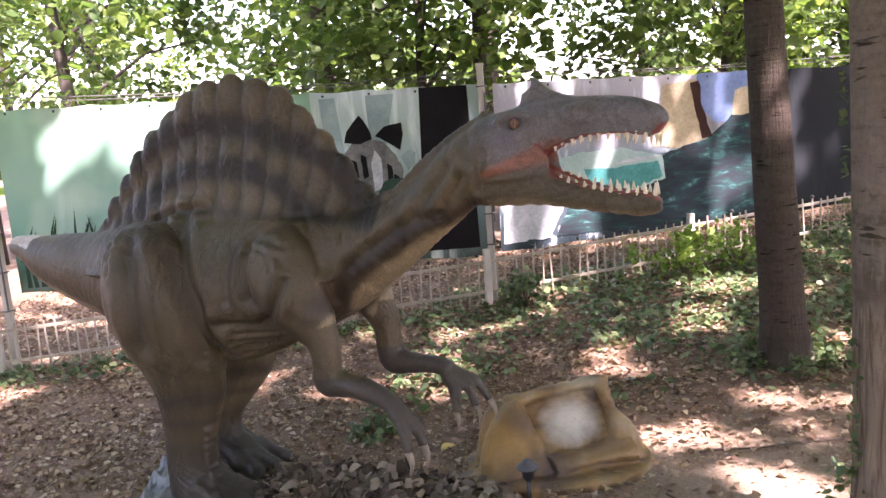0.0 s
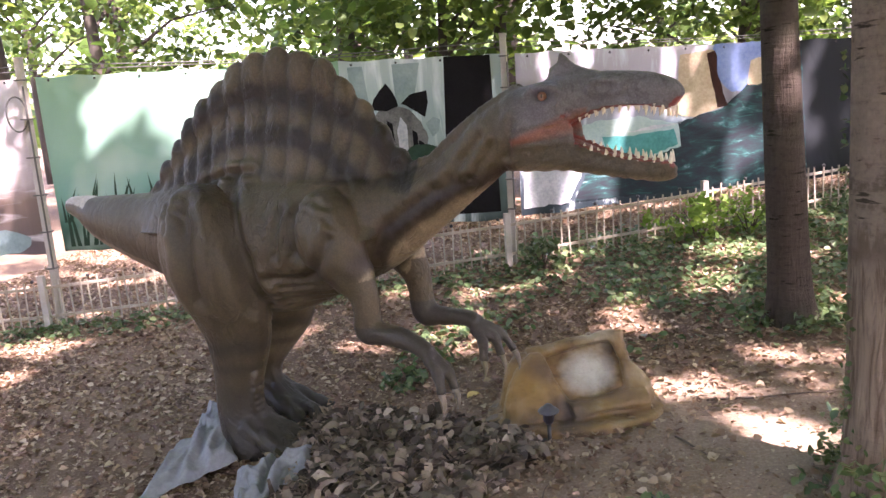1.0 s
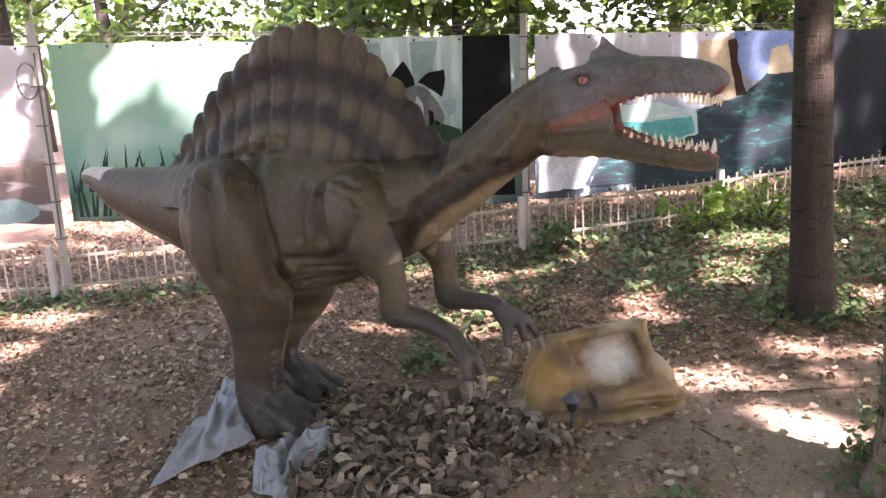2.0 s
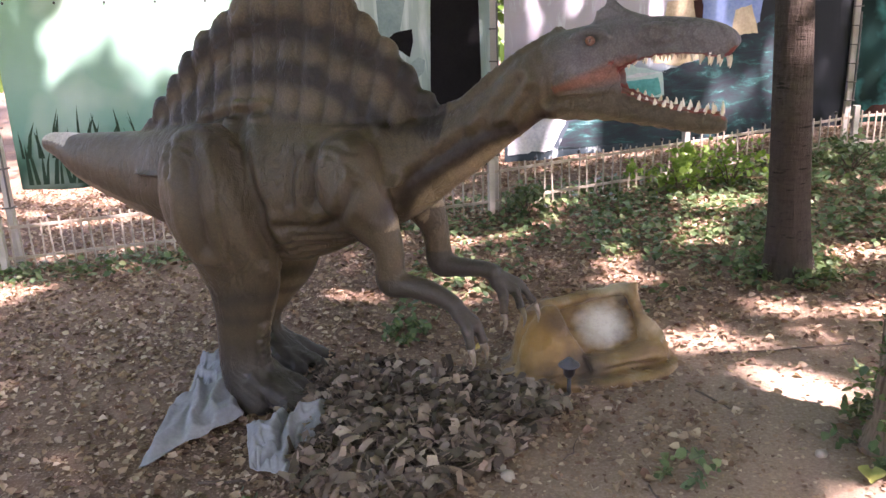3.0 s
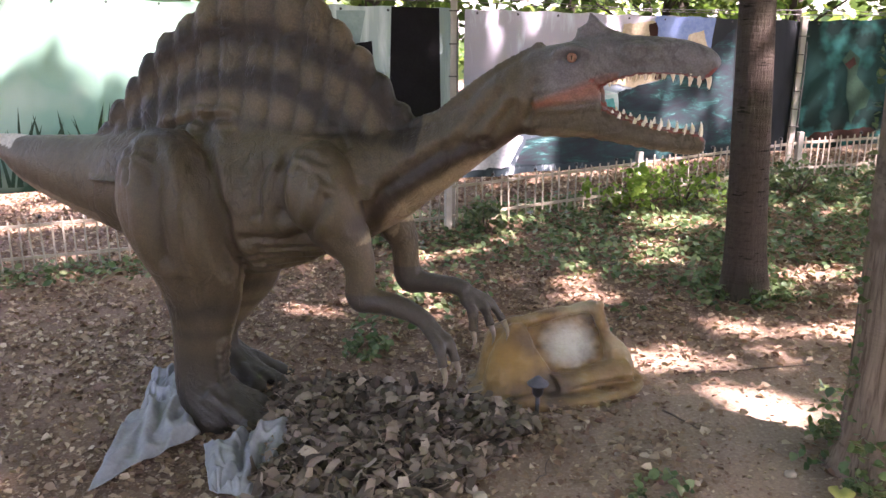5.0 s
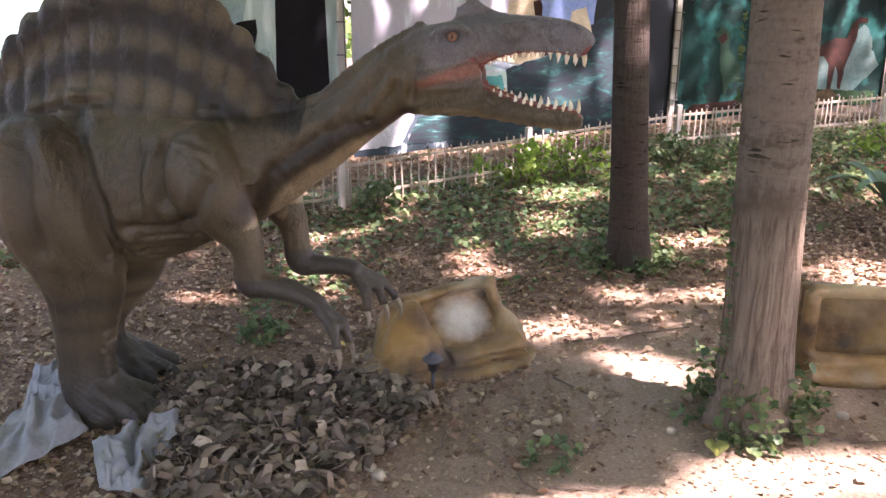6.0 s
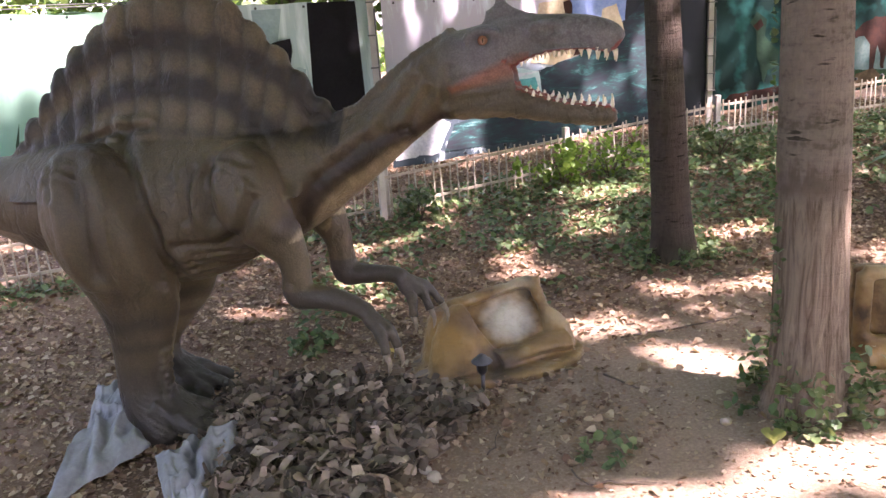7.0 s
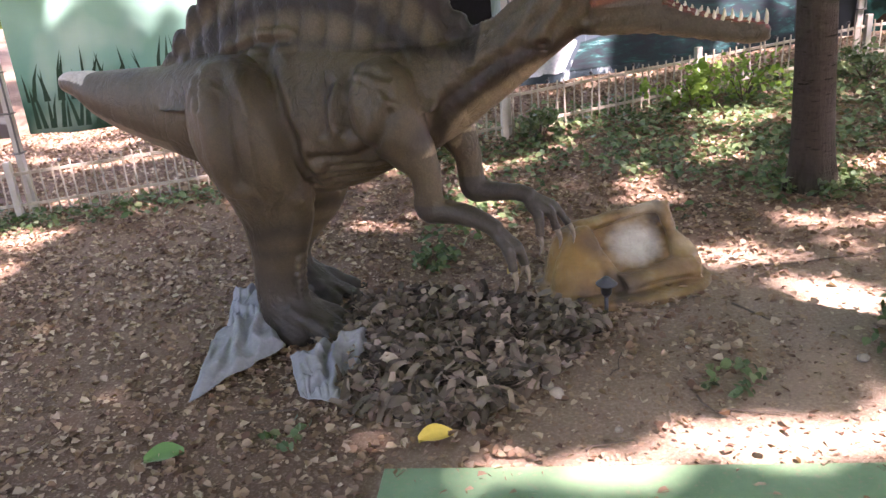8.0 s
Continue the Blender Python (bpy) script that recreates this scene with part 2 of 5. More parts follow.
# ---------------------------------------------------------------- ground
def axis(lo, hi, step, far):
    mid = list(np.arange(lo, hi + 1e-6, step))
    out, d, p = [], step, hi
    while p < far:
        d *= 1.35
        p += d
        out.append(p)
    back, d, p = [], step, lo
    while p > -far:
        d *= 1.35
        p -= d
        back.append(p)
    return back[::-1] + mid + out


gx, gy = axis(-7, 8, 0.09, 600), axis(0.5, 11, 0.09, 600)
verts = [(x, y, ground_z(x, y)) for y in gy for x in gx]
w = len(gx)
faces = [(j * w + i, j * w + i + 1, (j + 1) * w + i + 1, (j + 1) * w + i) for j in range(len(gy) - 1) for i in range(w - 1)]
ground = place("ground", quads(verts, faces, "ground"), SOIL, smooth=True)
tagged(ground, "bare brown trodden earth strewn with dry leaves", "ground", kind="structure")


# ---------------------------------------------------------------- foliage makers
def leaf_cloud(count, where, size, seed, flat=0.0, curl=0.25):
    """Many small folded leaves as one mesh. where(rng) gives a place, or None."""
    rng = random.Random(seed)
    spots, tries = [], 0
    while len(spots) < count and tries < count * 6:
        tries += 1
        p = where(rng)
        if p is not None:
            spots.append(tuple(p))
    at = np.array(spots)
    n = len(at)
    gen = np.random.default_rng(seed)
    s = size * gen.uniform(0.6, 1.35, n)
    yaw = gen.uniform(0, 2 * np.pi, n)
    tilt = gen.normal(0, 0.9, n) * (1 - flat) + gen.normal(0, 0.2, n)
    lean = gen.normal(0, 0.9, n) * (1 - flat) + gen.normal(0, 0.18, n) * flat
    wd = s * gen.uniform(0.32, 0.5, n)
    up = s * curl * gen.uniform(0.2, 1.2, n)
    o = np.zeros(n)
    w1, w2 = wd * gen.uniform(0.75, 1.1, n), wd * gen.uniform(0.75, 1.1, n)
    q = np.stack([np.stack(c, 1) for c in ((-s / 2, o, o), (-s * 0.28, -w1 * 0.9, up), (s * 0.12, -w2 * 0.85, up * 0.7), (s / 2, o, up * 0.3), (s * 0.12, w1 * 0.85, up * 0.8), (-s * 0.28, w2 * 0.9, up), (s * 0.03, o, o))], 1)
    for a, i, j in ((tilt, 1, 2), (lean, 2, 0), (yaw, 0, 1)):
        c, d = np.cos(a)[:, None], np.sin(a)[:, None]
        x, y = q[:, :, i].copy(), q[:, :, j].copy()
        q[:, :, i], q[:, :, j] = x * c - y * d, x * d + y * c
    q += at[:, None, :]
    tri = np.array([[k, (k + 1) % 6, 6] for k in range(6)])
    fs = (np.arange(n)[:, None, None] * 7 + tri[None]).reshape(-1, 3)
    me = bpy.data.meshes.new("leaves")
    me.vertices.add(n * 7)
    me.vertices.foreach_set("co", q.reshape(-1).astype(np.float32))
    me.loops.add(fs.size)
    me.loops.foreach_set("vertex_index", fs.reshape(-1).astype(np.int32))
    me.polygons.add(len(fs))
    me.polygons.foreach_set("loop_start", np.arange(0, fs.size, 3, dtype=np.int32))
    me.update(calc_edges=True)
    return me


def tube_path(bm, points, r0, r1, seg=8):
    n = len(points)
    st = [(*p, r0 + (r1 - r0) * i / (n - 1), r0 + (r1 - r0) * i / (n - 1)) for i, p in enumerate(points)]
    along = (Vector(points[-1]) - Vector(points[0])).normalized()
    loft(bm, st, seg, (0, 1, 0) if abs(along.y) < 0.8 else (1, 0, 0))


def limbs(bm, rng, base, top, spread, count, r):
    for k in range(count):
        a = 2 * math.pi * (k + rng.uniform(-0.3, 0.3)) / count
        z = base + (top - base) * rng.uniform(0.25, 0.9)
        end = Vector((math.cos(a) * spread * rng.uniform(0.5, 0.9), math.sin(a) * spread * rng.uniform(0.5, 0.9), z + rng.uniform(0.6, 1.6)))
        tube_path(bm, [(0, 0, z), tuple(end * 0.45 + Vector((0, 0, z * 0.55 - 0.1))), tuple(end)], r, r * 0.25, 7)


# ---------------------------------------------------------------- the two near trees
# sun patches on the ground; gaps are cut for them in the unseen crowns
SPOTS = [(1.42, 4.15, 0.52, 0.29), (1.26, 4.80, 0.32, 0.11), (1.95, 3.14, 0.62, 0.16), (1.20, 3.02, 0.55, 0.14), (0.35, 2.85, 0.40, 0.08), (2.26, 5.17, 0.30, 0.08), (3.50, 5.15, 0.50, 0.16), (3.55, 5.45, 0.40, 0.08),
         (2.60, 6.23, 0.32, 0.14), (2.9, 5.75, 0.25, 0.07), (-4.0, 6.07, 0.40, 0.18), (-3.55, 5.40, 0.45, 0.13), (-0.84, 5.85, 0.32, 0.12), (-0.22, 5.0, 0.34, 0.11), (-1.08, 5.30, 0.40, 0.07), (0.30, 5.30, 0.28, 0.08),
         (-2.2, 4.75, 0.3, 0.10), (-2.5, 7.6, 0.6, 0.2), (-3.9, 8.2, 0.7, 0.3), (0.9, 5.9, 0.22, 0.07), (1.79, 7.68, 0.2, 0.12)]


def over_figure(x, y):
    """Whether the ray of sun that ends at x, y on the ground meets the figure on its way."""
    if not (-3.8 < x < 1.6 and 2.9 < y < 6.6):
        return False
    for k in range(10):
        z = 0.1 + 0.24 * k
        if -2.4 < x + SUN.x / SUN.z * z < 1.5 and abs(y + SUN.y / SUN.z * z - 4.40 + 0.29 * (x + SUN.x / SUN.z * z + 0.94)) < 0.62:
            return True
    return False


def lit(p):
    """Whether the ray of sun that passes p comes down where a gap is cut in the crowns."""
    d = p.z / SUN.z
    x, y = p.x - SUN.x * d, p.y - SUN.y * d
    if over_figure(x, y):
        return False
    for sx, sy, a, b in SPOTS:
        r = math.hypot((x - sx) / (a + 0.08), (y - sy) / (b + 0.08))
        if r < 1.7 and r + 0.5 * noise.noise((x * 7, y * 7, p.z)) + 0.12 * noise.noise((x * 31, y * 31, p.z * 9)) < 1:
            return True
    if x > -0.9 and y > 8.2:
        return noise.noise((x * 3.2 + y * 1.4, y * 2.6, 5.0)) > (0.13 if x < 3.0 else 0.36)
    return (y > 5.0 or x < -2.4) and y > 4.2 and noise.noise((x * 1.6, y * 2.2, 5.0)) > 0.30


def crown(origin, low, high, radius, count, size, seed):
    origin = Vector(origin)

    def where(rng):
        a, r = rng.uniform(0, 2 * math.pi), radius * math.sqrt(rng.random())
        z = low + (high - low) * rng.random() * (1 - 0.5 * (r / radius) ** 2)
        p = Vector((math.cos(a) * r, math.sin(a) * r, z + 0.25 * noise.noise((a * 2, r, 1))))
        q = p + origin
        d = q.z / SUN.z
        if lit(q):
            return None
        # leaves are kept denser where they shade the figure
        return p if rng.random() < 0.56 or over_figure(q.x - SUN.x * d, q.y - SUN.y * d) else None
    return leaf_cloud(count, where, size, seed, 0.45)


def near_tree(name, x, y, radius, lean, material, label, seed, crown_r, low):
    z0 = ground_z(x, y)
    root = thing(name, label, "tree", pose(x, y, z0))
    rng = random.Random(seed)
    bm = bmesh.new()
    levels = [-0.15, 0.0, 0.06, 0.14, 0.25, 0.4, 0.6, 0.85, 1.1, 1.4, 1.8, 2.3, 3.0, 4.0, 5.5, 7.5]
    seg, rings = 40, []
    for z in levels:
        flare = 1 + 0.34 * math.exp(-max(z, 0) / 0.12) + 0.08 * math.exp(-max(z, 0) / 0.6)
        r = radius * flare * (1 - 0.075 * max(z, 0))
        ring = []
        for j in range(seg):
            a = 2 * math.pi * j / seg
            lobes = 1 + 0.09 * math.exp(-max(z, 0) / 0.2) * math.cos(5 * a + seed) + 0.03 * noise.noise((math.cos(a) * 1.5, math.sin(a) * 1.5, z * 1.2 + seed))
            ring.append(bm.verts.new((lean[0] * z + math.cos(a) * r * lobes, lean[1] * z + math.sin(a) * r * lobes, z)))
        rings.append(ring)
    for a, b in zip(rings, rings[1:]):
        for j in range(seg):
            bm.faces.new((a[j], a[(j + 1) % seg], b[(j + 1) % seg], b[j]))
    limbs(bm, rng, low - 1.0, 7.3, crown_r, 9, radius * 0.4)
    part("trunk", bm, material, root, smooth=True)
    place("crown", crown((x, y, z0), low, low + 3.2, crown_r, 7600, 0.205, seed), FOLIAGE, root, "broad green leafy crown")
    return root


near_tree("tree", 2.02, 3.60, 0.160, (-0.03, 0.0), BARK_NEAR, "pale furrowed tree trunk with ivy at its foot", 3, 4.2, 4.6)
near_tree("tree", 2.10, 5.80, 0.135, (-0.05, 0.0), BARK_FAR, "grey-brown straight tree trunk standing in ivy", 8, 4.2, 4.8)
# trees added out of view, to shade the figure, path and banners
near_tree("tree", 6.6, 0.2, 0.17, (0, 0), BARK_FAR, "grey-brown tree added out of view for its shade", 14, 4.3, 4.8)
near_tree("tree", -0.6, -2.2, 0.17, (0, 0), BARK_FAR, "grey-brown tree added out of view for its shade", 15, 4.3, 4.8)
near_tree("tree", 9.4, 6.6, 0.17, (0, 0), BARK_FAR, "grey-brown tree added out of view for its shade", 17, 4.3, 4.8)
near_tree("tree", 3.4, -2.8, 0.17, (0, 0), BARK_FAR, "grey-brown tree added out of view for its shade", 18, 4.4, 4.8)
near_tree("tree", -4.5, 3.1, 0.17, (0, 0), BARK_FAR, "grey-brown tree added out of view for its shade", 16, 4.2, 4.6)

# ---------------------------------------------------------------- banners, poles and fence
POLES = [(-7.2, 6.55, 0.62, 2.30), (-4.37, 6.90, 0.60, 2.29), (-0.02, 7.92, 0.61, 2.21), (3.74, 9.60, 0.71, 2.15), (6.77, 10.2, 0.87, 2.22), (10.4, 10.5, 1.0, 2.35)]

def gradient_print(name, stops, height, base, soft_patch=None, soft_patch_at=(0.5, 0.75), streak=None, side=None):
    """A printed vinyl: tones from bottom to top, soft patches and creases."""
    k = Nodes(name)
    x, y, z = k.axes()
    up = k.math("DIVIDE", k.math("SUBTRACT", z, base), height)
    warp = k.noise(1.6, 4, 0.6)
    up = k.math("ADD", up, k.math("MULTIPLY", k.math("SUBTRACT", warp, 0.5), 0.35))
    c = k.ramp(up, stops)
    if streak:
        tone, scale, stretch, lo, hi = streak
        c = k.mix(k.ramp(k.noise(scale, 5, 0.6, stretch, 0.6), [(lo, 0.0), (hi, 1.0)]), c, tone)
    if soft_patch:
        tone, scale, lo, hi = soft_patch
        c = k.mix(k.ramp(k.noise(scale, 3, 0.5), [(lo, 0.0), (hi, 1.0)]), c, tone)
    if side:
        tone, x0, x1 = side
        f = k.math("DIVIDE", k.math("SUBTRACT", k.math("ADD", x, k.math("MULTIPLY", warp, 0.8)), x0), x1 - x0)
        c = k.mix(k.ramp(f, [(0.0, 0.0), (1.0, 1.0)]), c, tone)
    creases = k.noise(2.6, 3, 0.5, (1, 1, 0.35), 1.0)
    return k.done(c, 0.8, creases, 0.3, 0.05, spec=0.12)


def flat_tone(name, a, b, scale=5.0):
    return plain(name, a, b, scale, 0.8, 0, 0.1, spec=0.12)


INK_BLACK = flat_tone("black_ink", (0.004, 0.004, 0.006), (0.012, 0.012, 0.014))
INK_REED = flat_tone("dark_green_ink", (0.015, 0.035, 0.025), (0.03, 0.07, 0.045))
INK_GREY = flat_tone("stone_grey_ink", (0.05, 0.06, 0.06), (0.22, 0.23, 0.22), 7)
INK_TAN = flat_tone("cliff_tan_ink", (0.28, 0.22, 0.14), (0.6, 0.52, 0.38), 4)
INK_RUST = flat_tone("rust_brown_ink", (0.016, 0.009, 0.008), (0.062, 0.027, 0.021), 11)
INK_TEAL = flat_tone("teal_ink", (0.015, 0.13, 0.13), (0.09, 0.36, 0.35), 4)
INK_PALE = flat_tone("pale_blue_ink", (0.22, 0.34, 0.34), (0.42, 0.54, 0.52), 4)
INK_SHADE = flat_tone("slate_ink", (0.14, 0.22, 0.23), (0.28, 0.38, 0.38), 4)
INK_BLUE = flat_tone("sky_blue_ink", (0.10, 0.17, 0.38), (0.25, 0.34, 0.55), 3)
INK_WHITE = flat_tone("white_ink", (0.22, 0.26, 0.30), (0.62, 0.64, 0.66), 4)
INK_MOSS = flat_tone("moss_ink", (0.010, 0.026, 0.014), (0.03, 0.065, 0.028), 5)
INK_HAZE = flat_tone("hazy_teal_ink", (0.035, 0.105, 0.10), (0.17, 0.225, 0.215), 4)
INK_BARK = flat_tone("bark_ink", (0.03, 0.02, 0.012), (0.13, 0.09, 0.05), 14)


def sea_ink():
    k = Nodes("dark_sea_ink")
    turn = k.add("ShaderNodeMapping", Rotation=(0, 0.75, 0), Scale=(1.0, 1.0, 3.2))
    k.link(k.co.outputs["Object"], turn.inputs["Vector"])
    flow = k.add("ShaderNodeTexNoise", Scale=3.4, Detail=8, Roughness=0.7, Distortion=0.5)
    k.link(turn.outputs["Vector"], flow.inputs["Vector"])
    streaks = flow.outputs["Fac"]
    c = k.ramp(streaks, [(0.42, (0.022, 0.026, 0.034)), (0.54, (0.020, 0.042, 0.046)), (0.62, (0.025, 0.095, 0.095)), (0.68, (0.17, 0.25, 0.27)), (0.76, (0.45, 0.50, 0.53))])
    return k.done(c, 0.8, streaks, 0.1, 0.004, spec=0.12)


INK_SEA = sea_ink()


def wave(x, z):
    return 0.025 * math.sin(x * 2.1) * math.cos(z * 1.3) + 0.012 * math.sin(x * 5.3 + z * 2)


def shape_on(banner, name, outline, material, lift=0.006):
    """A flat printed figure that follows the vinyl, a few millimetres proud of it."""
    bm = bmesh.new()
    soft = []
    for (ax, az), (bx, bz) in zip(outline, outline[1:] + outline[:1]):
        run = math.hypot(bx - ax, bz - az)
        steps = max(1, int(run / 0.05)) if name not in ("reed", "printed_trunk") else 1
        for k in range(steps):
            t = k / steps
            w = 0.0 if steps == 1 else min(0.022, run * 0.1)
            px, pz = ax + (bx - ax) * t, az + (bz - az) * t
            soft.append((px + w * noise.noise((px * 11, pz * 11, 1)), pz + w * noise.noise((px * 11, pz * 11, 8)) * (0 if t == 0 else 1)))
    f = bm.faces.new([bm.verts.new((x, 0, z)) for x, z in soft])
    bmesh.ops.triangulate(bm, faces=[f])
    for _ in range(3):
        long = [e for e in bm.edges if e.calc_length() > 0.22]
        if long:
            bmesh.ops.subdivide_edges(bm, edges=long, cuts=1)
            bmesh.ops.triangulate(bm, faces=bm.faces)
    for v in bm.verts:
        v.co.y = wave(v.co.x, v.co.z) - lift
    return part(name, bm, material, banner)


def blob(cx, cz, rx, rz, seed, n=18, rough=0.22):
    return [(cx + rx * math.cos(a) * (1 + rough * noise.noise((math.cos(a) * 2, math.sin(a) * 2, seed))),
             cz + rz * math.sin(a) * (1 + rough * noise.noise((math.cos(a) * 2, math.sin(a) * 2, seed + 7))))
            for a in [2 * math.pi * k / n for k in range(n)]]


def section(i, x0=None, x1=None):
    """Pose and measures of the vinyl between pole i and the next."""
    a, b = POLES[i], POLES[i + 1]
    d = Vector((b[0] - a[0], b[1] - a[1], 0))
    yaw = math.degrees(math.atan2(d.y, d.x))
    length = d.length
    x0 = 0.0 if x0 is None else x0
    x1 = length if x1 is None else x1
    lo = lambda x: a[2] + (b[2] - a[2]) * x / length
    hi = lambda x: a[3] + (b[3] - a[3]) * x / length
    return pose(a[0], a[1], 0, 0, 0, yaw), x0, x1, lo, hi


def banner(i, x0, x1, material, label):
    m, x0, x1, lo, hi = section(i, x0, x1)
    root = thing("banner", label, "banner", m, "printed banners on the fence")
    nx, nz = max(6, int((x1 - x0) / 0.12)), 12
    bm = bmesh.new()
    back = []
    for side in (0, 0.004):
        g = []
        for ix in range(nx + 1):
            x = x0 + (x1 - x0) * ix / nx
            col = []
            for iz in range(nz + 1):
                t = iz / nz
                sag = 0.02 * abs(math.sin(x * 6.5)) * (t ** 6) + 0.02 * abs(math.sin(x * 4.3 + 1)) * ((1 - t) ** 6)
                z = lo(x) + (hi(x) - lo(x)) * t + (sag if t < 0.5 else -sag)
                col.append(bm.verts.new((x, wave(x, z) + side, z)))
            g.append(col)
        back.append(g)
    for k, g in enumerate(back):
        for ix in range(nx):
            for iz in range(nz):
                f = (g[ix][iz], g[ix + 1][iz], g[ix + 1][iz + 1], g[ix][iz + 1])
                bm.faces.new(f if k == 0 else f[::-1])
    part("sheet", bm, material, root, smooth=True)
    # eyelets along the upper hem
    x = x0 + 0.12
    while x < x1 - 0.05:
        bm = bmesh.new()
        bmesh.ops.create_circle(bm, cap_ends=True, segments=10, radius=0.012)
        for v in bm.verts:
            v.co = Vector((x + v.co.x, wave(x, hi(x)) - 0.005, hi(x) - 0.045 + v.co.y))
        part("eyelet", bm, DARK_PLASTIC, root)
        x += 0.42
    return root, lo, hi


def reeds(root, x0, x1, base, count, seed, tall=0.5):
    rng = random.Random(seed)
    for k in range(count):
        x = x0 + (x1 - x0) * (k + rng.random()) / count
        h, lean = tall * rng.uniform(0.45, 1.0), rng.uniform(-0.3, 0.35)
        wd = rng.uniform(0.012, 0.022)
        shape_on(root, "reed", [(x - wd, base), (x + wd, base), (x + lean * h * 0.45 + wd * 0.6, base + h * 0.6), (x + lean * h, base + h), (x + lean * h * 0.4 - wd * 0.6, base + h * 0.6)], INK_REED, 0.007 + 0.0004 * (k % 7))


# mauve panel at the far end
MAUVE = gradient_print("mauve_forest_print", [(0.05, (0.12, 0.10, 0.10)), (0.3, (0.19, 0.14, 0.12)), (0.45, (0.42, 0.37, 0.37)), (1.0, (0.50, 0.49, 0.52))], 1.7, 0.6, streak=((0.62, 0.6, 0.62), 3, (0.5, 1, 2.5), 0.55, 0.75))
b, lo, hi = banner(0, None, 2.78, MAUVE, "mauve and brown printed landscape banner tied to poles")
shape_on(b, "printed_boulder", blob(2.35, 0.74, 0.30, 0.12, 3), INK_SHADE)
shape_on(b, "printed_boulder", blob(1.3, 0.8, 0.45, 0.14, 5), INK_SHADE)

# mint panel with reeds
# its pale patches put soft sunlight into the print
MINT = gradient_print("mint_print", [(0.0, (0.02, 0.05, 0.035)), (0.13, (0.05, 0.13, 0.10)), (0.3, (0.15, 0.33, 0.28)), (0.6, (0.23, 0.41, 0.33)), (1.0, (0.18, 0.34, 0.24))], 1.7, 0.6, soft_patch=((0.52, 0.64, 0.57), 0.9, 0.5, 0.74))
b, lo, hi = banner(1, 0.10, 2.9, MINT, "mint green printed banner with dark reeds along its foot")
reeds(b, 0.15, 2.8, 0.9, 46, 4)
reeds(b, 0.15, 2.8, 0.66, 60, 6, 0.42)

# pale forest panel with a dark trunk
PALE = gradient_print("pale_forest_print", [(0.0, (0.05, 0.07, 0.07)), (0.25, (0.16, 0.24, 0.23)), (0.5, (0.28, 0.39, 0.38)), (1.0, (0.35, 0.45, 0.45))], 1.6, 0.6, streak=((0.62, 0.72, 0.71), 2.6, (2.2, 1, 0.25), 0.5, 0.7))
b, lo, hi = banner(1, 2.9, 4.44, PALE, "pale blue printed forest banner with a black tree trunk")
shape_on(b, "printed_trunk", [(3.84, 0.7), (4.36, 0.7), (4.32, 1.6), (4.33, hi(4.33) - 0.012), (3.89, hi(3.89) - 0.012), (3.87, 1.6)], INK_BLACK)
shape_on(b, "printed_trunk", [(3.02, 1.45), (3.2, 1.45), (3.12, 2.17), (2.98, 2.17)], INK_SHADE, 0.005)
shape_on(b, "printed_trunk", [(3.42, 1.7), (3.56, 1.7), (3.66, 2.17), (3.40, 2.17)], INK_SHADE, 0.005)
shape_on(b, "printed_figure", [(3.16, 1.40), (3.17, 1.66), (3.26, 1.76), (3.40, 1.78), (3.54, 1.74), (3.64, 1.62), (3.70, 1.46), (3.66, 1.30), (3.40, 1.24)], INK_GREY, 0.008)
for k, (x, z, tall) in enumerate(((3.24, 1.58, 0.16), (3.33, 1.62, 0.2), (3.56, 1.52, 0.18), (3.62, 1.42, 0.14))):
    shape_on(b, "printed_stripe", [(x, z - tall), (x + 0.045, z - tall * 0.9), (x + 0.035, z), (x - 0.012, z + 0.03)], INK_BLACK, 0.009)
shape_on(b, "printed_stripe", [(3.42, 1.30), (3.49, 1.32), (3.50, 1.60), (3.45, 1.68), (3.41, 1.56)], INK_WHITE, 0.0095)
shape_on(b, "printed_plate", [(3.18, 1.76), (3.20, 1.86), (3.27, 1.94), (3.33, 2.0), (3.40, 1.90), (3.43, 1.78), (3.32, 1.74)], INK_BLACK, 0.010)
shape_on(b, "printed_plate", [(3.46, 1.80), (3.55, 1.88), (3.71, 1.91), (3.72, 1.80), (3.68, 1.66), (3.60, 1.72)], INK_BLACK, 0.010)
shape_on(b, "printed_plate", [(3.68, 1.60), (3.76, 1.66), (3.82, 1.63), (3.80, 1.52), (3.74, 1.47)], INK_SHADE, 0.010)
shape_on(b, "printed_plate", [(3.42, 1.86), (3.48, 1.96), (3.53, 1.90), (3.47, 1.80)], INK_SHADE, 0.0085)
shape_on(b, "printed_fern", blob(3.66, 1.3, 0.2, 0.1, 13, 22, 0.6), INK_REED, 0.010)
reeds(b, 3.0, 3.8, 0.66, 14, 8, 0.5)

# waterfall and cliffs
FALLS = gradient_print("waterfall_print", [(0.0, (0.03, 0.045, 0.055)), (0.28, (0.06, 0.08, 0.10)), (0.5, (0.19, 0.25, 0.29)), (0.7, (0.33, 0.33, 0.375)), (1.0, (0.38, 0.38, 0.43))], 1.5, 0.65,
                       streak=((0.50, 0.58, 0.62), 5, (1.6, 1, 0.5), 0.56, 0.72), side=((0.018, 0.022, 0.026), 2.7, 3.2))
b, lo, hi = banner(2, 0.10, 4.08, FALLS, "printed waterfall and sea cliff banner, white to dark teal")
